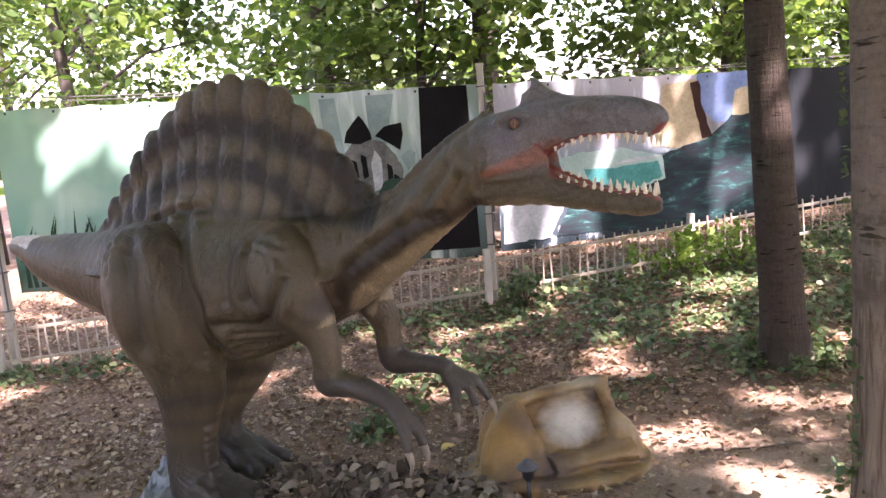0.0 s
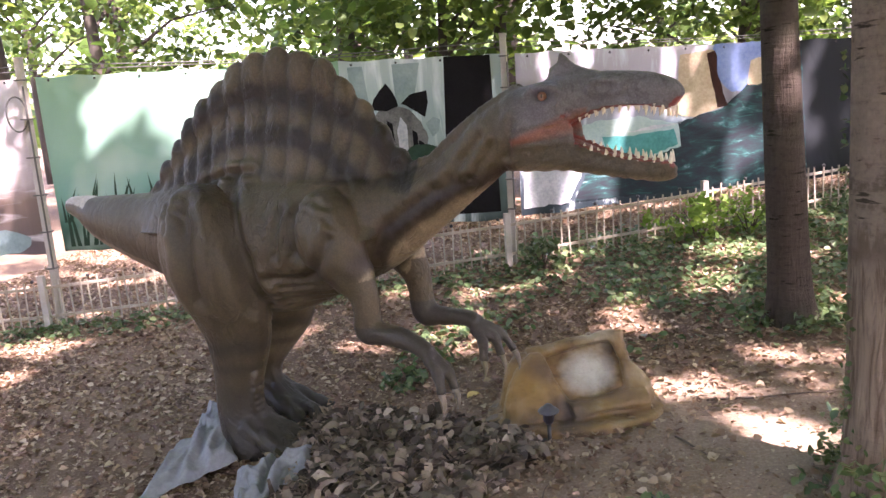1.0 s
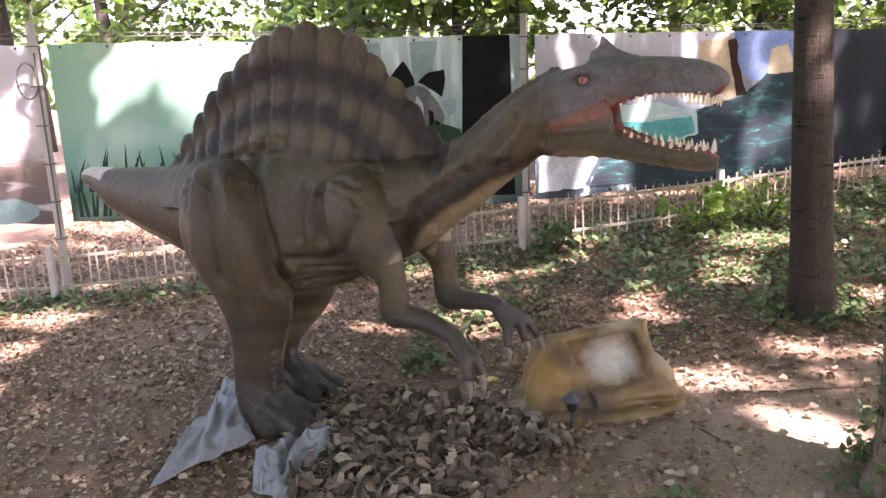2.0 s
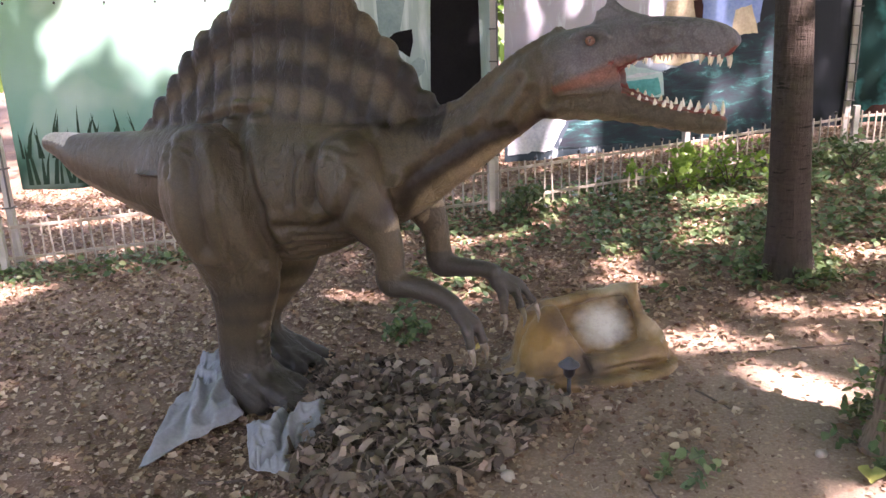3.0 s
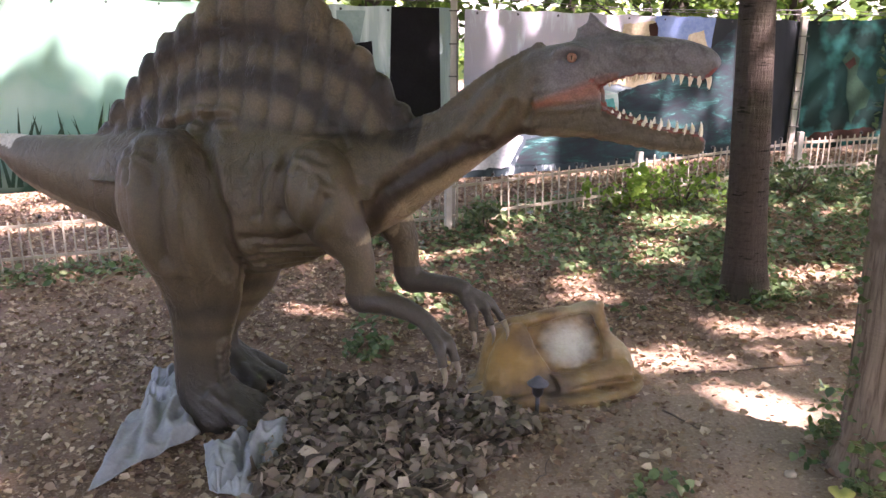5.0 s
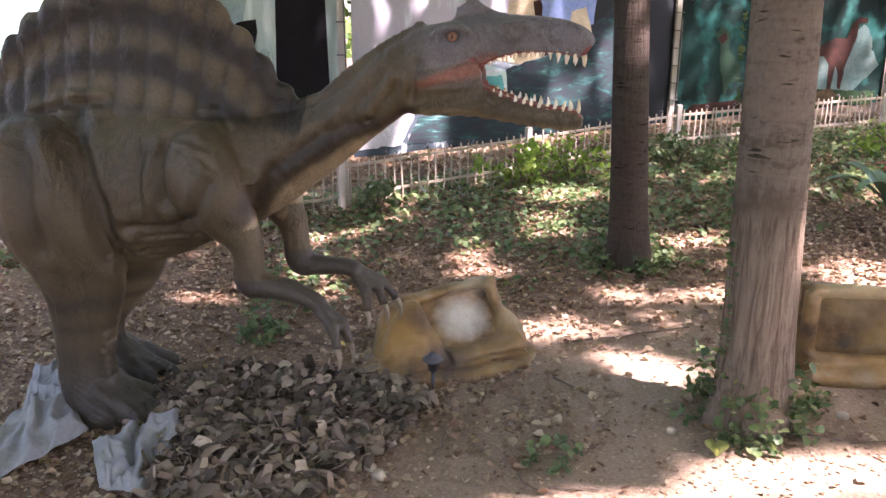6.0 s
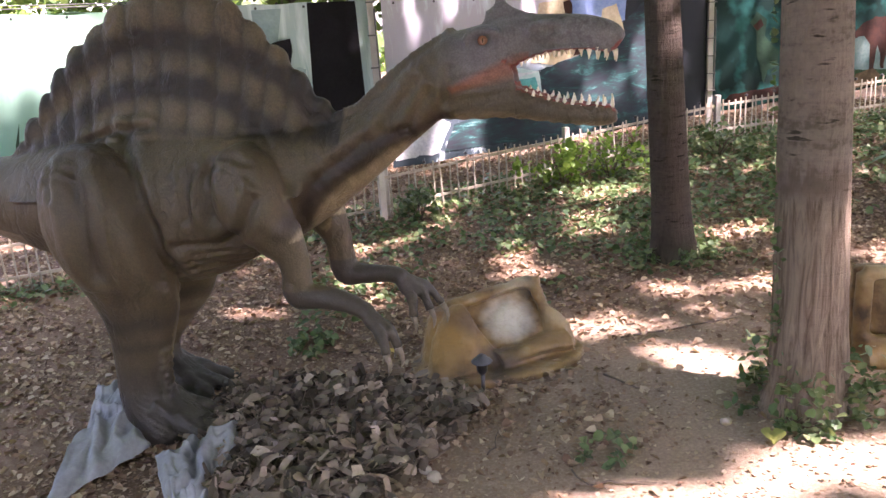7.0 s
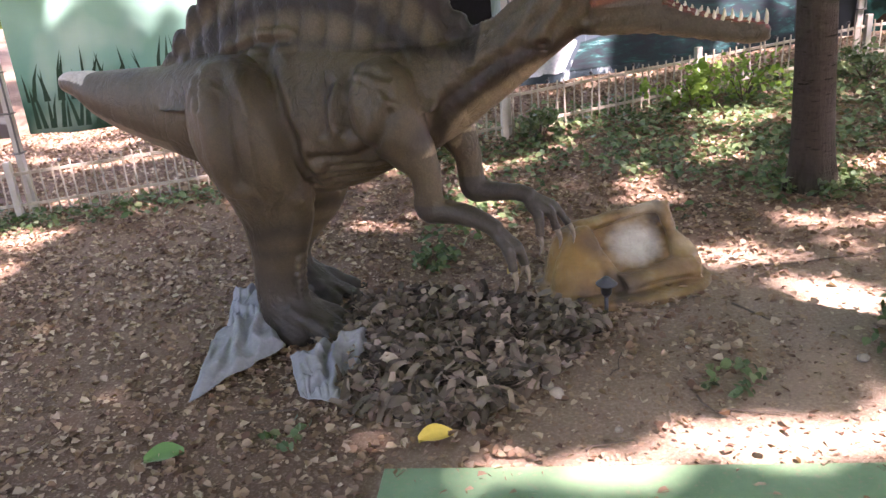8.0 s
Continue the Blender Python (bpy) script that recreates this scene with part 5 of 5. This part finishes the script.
def rag(corners, heap, seed, label, folds, deep=1.0):
    """A crumpled sheet laid over the quad of ground corners."""
    n = 64
    a, b, c, d = [Vector((*p, 0)) for p in corners]
    vs, fs = [], []
    for j in range(n + 1):
        for i in range(n + 1):
            s, t = i / n, j / n
            wob = 0.05 * noise.noise((s * 3, t * 3, seed))
            p = a.lerp(b, s + wob).lerp(d.lerp(c, s - wob), t + 0.06 * noise.noise((s * 4, t * 4, seed + 3)))
            bend = 1.6 * noise.noise((s * 1.8, t * 1.8, seed + 5))
            ridge = 0.5 + 0.5 * math.sin(2 * math.pi * (folds * 0.42 * s + 0.3 * t + bend))
            fine = max(0.0, 1 - abs(noise.noise((s * folds * 1.6, t * folds * 1.3, seed + 8))) * 4.0)
            h = 0.9 * heap(s, t) + deep * (0.050 * ridge ** 1.5 + 0.016 * fine)
            edge = min(s, t, 1 - s, 1 - t)
            h *= min(1, 0.25 + edge * 7)
            vs.append((p.x, p.y, ground_z(p.x, p.y) + 0.022 + h))
    for j in range(n):
        for i in range(n):
            q = j * (n + 1) + i
            fs.append((q, q + 1, q + n + 2, q + n + 1))
    ob = place("rag", quads(vs, fs, "rag"), CLOTH, smooth=True)
    sol = ob.modifiers.new("thickness", "SOLIDIFY")
    sol.thickness = 0.004
    tagged(ob, label, "rag", "grey rags round the feet")


rag([(-1.62, 4.12), (-1.34, 4.30), (-1.18, 4.00), (-1.53, 3.50)], lambda s, t: 0.10 * (1 - t) + 0.05 * s, 2, "pale grey-blue cloth rag draped behind the foot", 2.6, 0.8)
rag([(-1.12, 3.88), (-0.70, 4.05), (-0.68, 3.34), (-0.95, 3.46)], lambda s, t: 0.07 * (1 - t) * (0.4 + s), 7, "crumpled pale grey cloth rag beside the net", 3.4, 1.0)
rag([(-1.72, 4.72), (-1.44, 4.74), (-1.34, 4.24), (-1.58, 4.20)], lambda s, t: 0.05, 11, "crumpled grey cloth rag by the ankle", 3.0, 0.8)


# ---------------------------------------------------------------- walkway
def walkway():
    bm = bmesh.new()
    box(bm, (-0.45, 1.2, -0.04), (3.4, 2.88, 0.012), 0.004)
    for v in bm.verts:
        v.co.z += rise(v.co.x, v.co.y) + 0.014
        v.co.y -= 0.055 * (v.co.x + 0.45)
    k = Nodes("green_painted_board")
    big, fine = k.noise(2.2, 6, 0.65), k.noise(50, 4)
    c = k.ramp(big, [(0.35, (0.10, 0.19, 0.105)), (0.65, (0.17, 0.28, 0.16))])
    c = k.mix(k.ramp(fine, [(0.55, 0.0), (0.75, 0.7)]), c, (0.26, 0.21, 0.15))
    ob = part("walkway", bm, k.done(c, 0.6, fine, 0.3, 0.004))
    tagged(ob, "worn green painted walkway boards dusted with earth", "walkway", kind="structure")


walkway()


# ---------------------------------------------------------------- plants
def bush(name, x, y, rx, rz, count, size, seed, material, label):
    z = ground_z(x, y)
    root = thing(name, label, "shrub", pose(x, y, z), "shrubs by the fence")
    rng = random.Random(seed)
    bm = bmesh.new()
    for k in range(7):
        a = rng.uniform(0, 6.28)
        tube_path(bm, [(0, 0, -.03), (math.cos(a) * rx * .3, math.sin(a) * rx * .3, rz * .5), (math.cos(a) * rx * .7, math.sin(a) * rx * .6, rz * rng.uniform(.7, 1))], .008, .003, 6)
    part("stem", bm, TWIG, root)
    hubs = [(rng.gauss(0, rx * .45), rng.gauss(0, rx * .4), rng.uniform(.15, 1) * rz) for _ in range(14)]

    def where(r):
        h = r.choice(hubs)
        return Vector((h[0] + r.gauss(0, rx * .18), h[1] + r.gauss(0, rx * .18), max(.02, h[2] + r.gauss(0, rz * .14))))
    place("leaves", leaf_cloud(count, where, size, seed, 0.3), material, root, "small green leaves")


BRIGHT = leaf_material("sunlit_shrub_leaves", [(0.09, 0.17, 0.03), (0.14, 0.24, 0.05), (0.20, 0.30, 0.07)], 0.4, 0.45)
bush("shrub", 2.25, 8.25, .38, .40, 280, .06, 1, BRIGHT, "light green leafy shrub in front of the fence")
bush("shrub", 1.75, 8.05, .28, .40, 300, .07, 2, BRIGHT, "light green leafy shrub in front of the fence")
bush("shrub", 0.28, 7.60, .22, .28, 220, .065, 3, IVY, "dark green leafy shrub in front of the fence")
bush("shrub", 3.5, 8.6, .40, .30, 300, .06, 4, IVY, "dark green leafy shrub in front of the fence")
bush("shrub", 4.7, 8.6, .5, .28, 300, .06, 5, IVY, "dark green leafy shrub in front of the fence")
bush("shrub", 5.9, 8.5, .55, .35, 360, .06, 6, BRIGHT, "light green leafy shrub in front of the fence")
bush("shrub", 3.15, 5.9, .10, .5, 60, .06, 9, IVY, "thin dark green sapling beside the trunk")


def flower():
    x, y = 4.27, 6.05
    root = thing("flower", "artificial red flower with broad green leaves", "flower", pose(x, y, ground_z(x, y)))
    rng = random.Random(6)
    green = plain("waxy_green_leaf", (0.03, 0.085, 0.04), (0.06, 0.14, 0.06), 9, 0.35)
    red = plain("red_petal", (0.48, 0.012, 0.025), (0.62, 0.03, 0.05), 14, 0.5)
    bm = bmesh.new()
    tube_path(bm, [(0, 0, -.03), (.01, 0, .2), (0.02, 0, .42)], .014, .012, 8)
    part("stalk", bm, green, root)

    def blade(a, length, lift, wd, material, name, z0):
        bm = bmesh.new()
        rows = []
        for k in range(9):
            t = k / 8
            r = length * t
            z = z0 + lift * math.sin(t * 2.0) - 0.12 * t * t * length
            ww = wd * math.sin(math.pi * (0.08 + 0.90 * t)) ** 0.8
            side = Vector((-math.sin(a), math.cos(a), 0))
            c = Vector((math.cos(a) * r, math.sin(a) * r, z))
            rows.append([bm.verts.new(c + side * ww + Vector((0, 0, ww * .4))), bm.verts.new(c), bm.verts.new(c - side * ww + Vector((0, 0, ww * .4)))])
        for p, q in zip(rows, rows[1:]):
            for j in range(2):
                bm.faces.new((p[j], p[j + 1], q[j + 1], q[j]))
        part(name, bm, material, root, smooth=True)
    for k in range(9):
        blade(k * 0.7 + rng.uniform(-.2, .2), rng.uniform(.45, .72), rng.uniform(.18, .40), .065, green, "leaf", .16)
    for k in range(26):
        blade(k * 2.4, rng.uniform(.08, .19), rng.uniform(.05, .22), .026, red, "petal", .40 + .004 * k)


flower()


# ---------------------------------------------------------------- woodland behind the banners
def wood_tree(seed, tall, low, wide, count, trunk_r, label):
    root = thing("woodland_tree", label, "tree", pose(0, 0, 0), "woodland trees behind the banners")
    rng = random.Random(seed)
    bm = bmesh.new()
    bend = rng.uniform(-.4, .4)
    tube_path(bm, [(0, 0, -.3), (bend * .2, 0, tall * .25), (bend * .6, .1, tall * .55), (bend, 0, tall * .9)], trunk_r, trunk_r * .3, 12)
    hubs = []
    for k in range(44):
        a, t = rng.uniform(0, 6.28), rng.random()
        z = low + (tall - low) * t
        r = wide * math.sqrt(rng.random()) * (0.55 + 0.6 * math.sin(math.pi * min(1, t + .2)))
        hubs.append((math.cos(a) * r, math.sin(a) * r, z))
        if k % 3 == 0:
            tube_path(bm, [(bend * .4, 0, max(.8, z - r * .5)), (math.cos(a) * r * .5, math.sin(a) * r * .5, z - r * .12), hubs[-1]], trunk_r * .28, .012, 6)
    part("trunk", bm, BARK_WOOD, root, smooth=True)

    def where(r):
        h = r.choice(hubs)
        return Vector((h[0] + r.gauss(0, .36), h[1] + r.gauss(0, .36), h[2] + r.gauss(0, .24)))
    place("crown", leaf_cloud(count, where, .150, seed, 0.35), WOOD_LEAVES, root, "green crown of many leaves")
    return root


KINDS = [wood_tree(21, 8.0, 2.5, 2.2, 5200, .14, "leafy green woodland tree with a dark trunk"),
         wood_tree(22, 9.0, 3.1, 2.4, 5600, .17, "leafy green woodland tree with a dark trunk"),
         wood_tree(23, 6.0, 1.6, 1.7, 4300, .09, "low-branched green woodland tree")]
# the last eight stand out of view, added to block low sky light
SPREAD = [(-9.5, 13.0, 1), (-6.6, 11.6, 0), (-5.2, 17.5, 2), (-3.0, 12.6, 1), (-1.3, 11.2, 2), (-0.7, 12.9, 0), (2.6, 11.6, 2), (3.1, 13.0, 1), (5.2, 13.6, 2), (7.4, 12.9, 0), (9.6, 13.6, 1), (12.0, 12.6, 0),
          (-12.5, 15.0, 0), (-11.0, 19.0, 1), (-1.0, 17.5, 1), (2.2, 18.0, 0), (6.3, 18.5, 1), (10.5, 18.2, 2), (14.5, 16.5, 1), (-11.5, 10.0, 1), (4.3, 21.0, 1), (-4.2, 22.0, 1), (8.6, 23.0, 0), (15.0, 11.0, 1), (-15.0, 21.0, 0), (-8, -7, 0), (-2.5, -9, 1), (3.5, -8, 0), (9, -6.5, 1), (12.5, -1, 0), (-11.5, -1.5, 1), (13.5, 5, 1), (-13, 5, 0)]
rng = random.Random(31)
for k, (x, y, kind) in enumerate(SPREAD):
    m = pose(x, y, rise(x, y) - 0.1, 0, 0, rng.uniform(0, 360)) @ Matrix.Scale(rng.uniform(0.9, 1.2), 4)
    if k < 3:
        src = KINDS[kind]
        src.matrix_basis = pose(x, y, rise(x, y) - 0.1, 0, 0, rng.uniform(0, 360))
    else:
        copy_thing(KINDS[kind], m)

# distant wood, closing the view between the trunks; its unseen arc behind blocks side light
def far_place(r):
    a = r.uniform(-1.25, 1.25) if r.random() < 0.45 else r.uniform(1.25, 5.03)
    d = r.uniform(30, 42) if abs(a) < 1.25 else r.uniform(14, 20)
    x, y = math.sin(a) * d, math.cos(a) * d
    top = (5.5 if abs(a) < 1.25 else 6.5) + 3.5 * noise.noise((a * 5, 1, 1)) + 1.5 * noise.noise((a * 17, 1, 4)) - 4.0 * math.exp(-(a / 0.07) ** 2) - 3.0 * math.exp(-((a + 0.47) / 0.10) ** 2)
    return Vector((x, y, r.uniform(0, 1) ** 0.8 * top))


tagged(place("wood_ring", leaf_cloud(8000, far_place, 0.75, 77, 0.2), WOOD_LEAVES), "distant sunlit green wood, with an unseen arc that blocks side light", "trees", kind="stuff")


# ---------------------------------------------------------------- litter, ivy and twigs
def litter_place(r):
    x, y = r.uniform(-6.5, 7.5), r.uniform(2.0, 11.0)
    if inside(x, y, NET) and r.random() < 0.8:
        return None
    path = math.exp(-((y - 3.0) / 0.8) ** 2) * (1.3 if x > 0.2 else 0.25) + 1.1 * math.exp(-((x - 1.8) / 0.8) ** 2 - ((y - 4.3) / 0.55) ** 2)
    keep = 0.85 - 0.62 * path + 0.55 * noise.noise((x * 0.9, y * 0.9, 4)) + 0.3 * noise.noise((x * 3, y * 3, 8))
    if r.random() > keep:
        return None
    return Vector((x, y, ground_z(x, y) + r.uniform(0.004, 0.02)))


litter = place("leaf_litter", leaf_cloud(54000, litter_place, 0.043, 41, 0.80, 0.42), LITTER)
tagged(litter, "dry brown and tan fallen leaves on bare earth", "fallen leaves", kind="stuff")


def crumb_place(r):
    x, y = r.uniform(-4.5, 4.5), r.uniform(2.0, 6.5)
    if r.random() > 0.65 + 0.9 * noise.noise((x * 1.3, y * 1.3, 12)) - (0.15 if x > 0.3 and y < 3.4 else 0):
        return None
    return Vector((x, y, ground_z(x, y) + 0.003))


tagged(place("leaf_crumbs", leaf_cloud(26000, crumb_place, 0.021, 43, 0.85, 0.3), LITTER), "crumbled dry leaf scraps on bare earth", "leaf scraps", kind="stuff")


def ivy_place(r):
    x, y = r.uniform(-5.0, 7.5), r.uniform(4.9, 10.0)
    fence_y = interp(x, [p[0] for p in FENCE], [p[1] for p in FENCE])
    if y > fence_y + 0.6:
        return None
    if x < -0.6:
        keep = 1.2 - abs(y - fence_y + 0.25) / 0.35
    else:
        keep = 0.15 + 0.28 * (y - 5.4) + 0.9 * noise.noise((x * 1.1, y * 1.1, 6)) - (0.9 if y < 5.2 + 0.25 * x and x > 2.6 else 0)
    if r.random() > keep:
        return None
    return Vector((x, y, ground_z(x, y) + abs(r.gauss(0, 0.028)) + 0.012))


tagged(place("ivy", leaf_cloud(12000, ivy_place, 0.062, 51, 0.55, 0.2), IVY), "low dark green ivy covering the ground", "ivy", kind="stuff")


def foot_ivy(cx, cy, radius, count, seed, climb):
    def where(r):
        a, d = r.uniform(0, 6.28), radius * (0.5 + 0.7 * r.random())
        x, y = cx + math.cos(a) * d, cy + math.sin(a) * d
        if noise.noise((a * 1.3, seed, 0)) < -0.05:
            return None
        return Vector((x, y, ground_z(x, y) + r.random() ** 2 * climb + 0.02))
    ob = place("ivy", leaf_cloud(int(count * 1.5), where, 0.046, seed, 0.4, 0.2), IVY)
    tagged(ob, "green ivy growing round the foot of a trunk", "ivy", kind="stuff")


foot_ivy(2.02, 3.60, 0.30, 420, 61, 0.26)
foot_ivy(2.10, 5.80, 0.32, 300, 62, 0.10)
foot_ivy(-0.45, 4.98, 0.13, 90, 63, 0.06)
foot_ivy(-0.93, 3.15, 0.10, 16, 64, 0.03)
foot_ivy(1.02, 3.42, 0.12, 40, 65, 0.03)


def climbing(cx, cy, seed):
    def where(r):
        z = r.random() ** 1.3 * 2.2
        a = math.pi - 0.15 + r.gauss(0, 0.2) + 0.3 * math.sin(z * 3)
        return Vector((cx - 0.03 * z + math.cos(a) * (0.175 - 0.008 * z), cy + math.sin(a) * 0.175, ground_z(cx, cy) + z))
    tagged(place("climbing_ivy", leaf_cloud(130, where, 0.034, seed, 0.2, 0.2), IVY), "ivy climbing the side of the trunk", "ivy", kind="stuff")


climbing(2.02, 3.60, 71)


def twig(x, y, length, yaw, r, seed):
    rng = random.Random(seed)
    bm = bmesh.new()
    pts = []
    for k in range(6):
        d = length * (k / 5 - 0.5)
        px = x + math.cos(yaw) * d + rng.gauss(0, .012)
        py = y + math.sin(yaw) * d + rng.gauss(0, .012)
        pts.append((px, py, ground_z(px, py) + r + .006))
    tube_path(bm, pts, r, r * .5, 7)
    tagged(part("twig", bm, TWIG, smooth=True), "dry brown twig lying on the earth", "twig", "twigs on the ground")


for k, (x, y, length, yaw, r) in enumerate([(1.05, 3.17, .22, -.25, .006), (0.90, 3.22, .20, -.9, .005), (1.75, 4.62, .75, .05, .007), (-1.0, 3.38, .35, .15, .007), (0.35, 3.78, .55, .75, .006), (0.10, 3.45, .6, .65, .009),
                                             (0.45, 2.98, .2, .1, .005), (-0.2, 4.85, .55, -.35, .007), (1.28, 4.05, .25, -.8, .006), (2.3, 3.35, .4, -.3, .006), (0.55, 3.62, .18, 1.2, .004), (1.5, 2.75, .16, .4, .005), (-0.75, 3.05, .2, -.1, .004)]):
    twig(x, y, length, yaw, r, k)


def stone(x, y, s, seed):
    bm = bmesh.new()
    bmesh.ops.create_icosphere(bm, subdivisions=2, radius=s)
    for v in bm.verts:
        v.co = v.co * (1 + 0.35 * noise.noise(v.co.normalized() * 1.4 + Vector((seed, 0, 0))))
        v.co.z *= 0.6
    ob = part("stone", bm, STONE, smooth=True, at=pose(x, y, ground_z(x, y) + s * 0.35, 0, 0, seed * 50))
    tagged(ob, "small pale stone on bare earth", "stone", "stones on the ground")


for k, (x, y, s) in enumerate([(0.26, 3.40, .036), (0.22, 3.47, .028), (0.31, 3.66, .034), (1.62, 3.55, .03), (0.5, 3.1, .018), (2.45, 3.55, .03), (0.9, 3.75, .016)]):
    stone(x, y, s, k)


def single_leaf(x, y, s, yaw, tone, label):
    bm = bmesh.new()
    rows = []
    for k in range(9):
        t = k / 8 - 0.5
        wd = s * 0.42 * math.cos(t * 2.7) + 0.002
        rows.append([bm.verts.new((s * t, j * wd, 0.16 * s * (abs(j) ** 1.5) + 0.10 * s * math.cos(t * 3))) for j in (-1, -.5, 0, .5, 1)])
    for p, q in zip(rows, rows[1:]):
        for j in range(4):
            bm.faces.new((p[j], p[j + 1], q[j + 1], q[j]))
    m = plain("leaf_blade", tuple(v * 0.75 for v in tone), tone, 25, 0.5)
    ob = part("fallen_leaf", bm, m, smooth=True, at=pose(x, y, ground_z(x, y) + 0.012, 0, 0, yaw))
    tagged(ob, label, "fallen leaf", "single large leaves")


single_leaf(-0.26, 3.08, .15, 20, (0.72, 0.52, 0.10), "bright yellow fallen leaf beside the net")
single_leaf(-1.45, 3.03, .17, 25, (0.10, 0.22, 0.06), "green fallen leaf on bare earth")
single_leaf(1.75, 3.35, .12, 70, (0.30, 0.32, 0.09), "yellow-green fallen leaf on bare earth")
single_leaf(0.05, 4.75, .09, 40, (0.60, 0.45, 0.15), "pale yellow fallen leaf on bare earth")
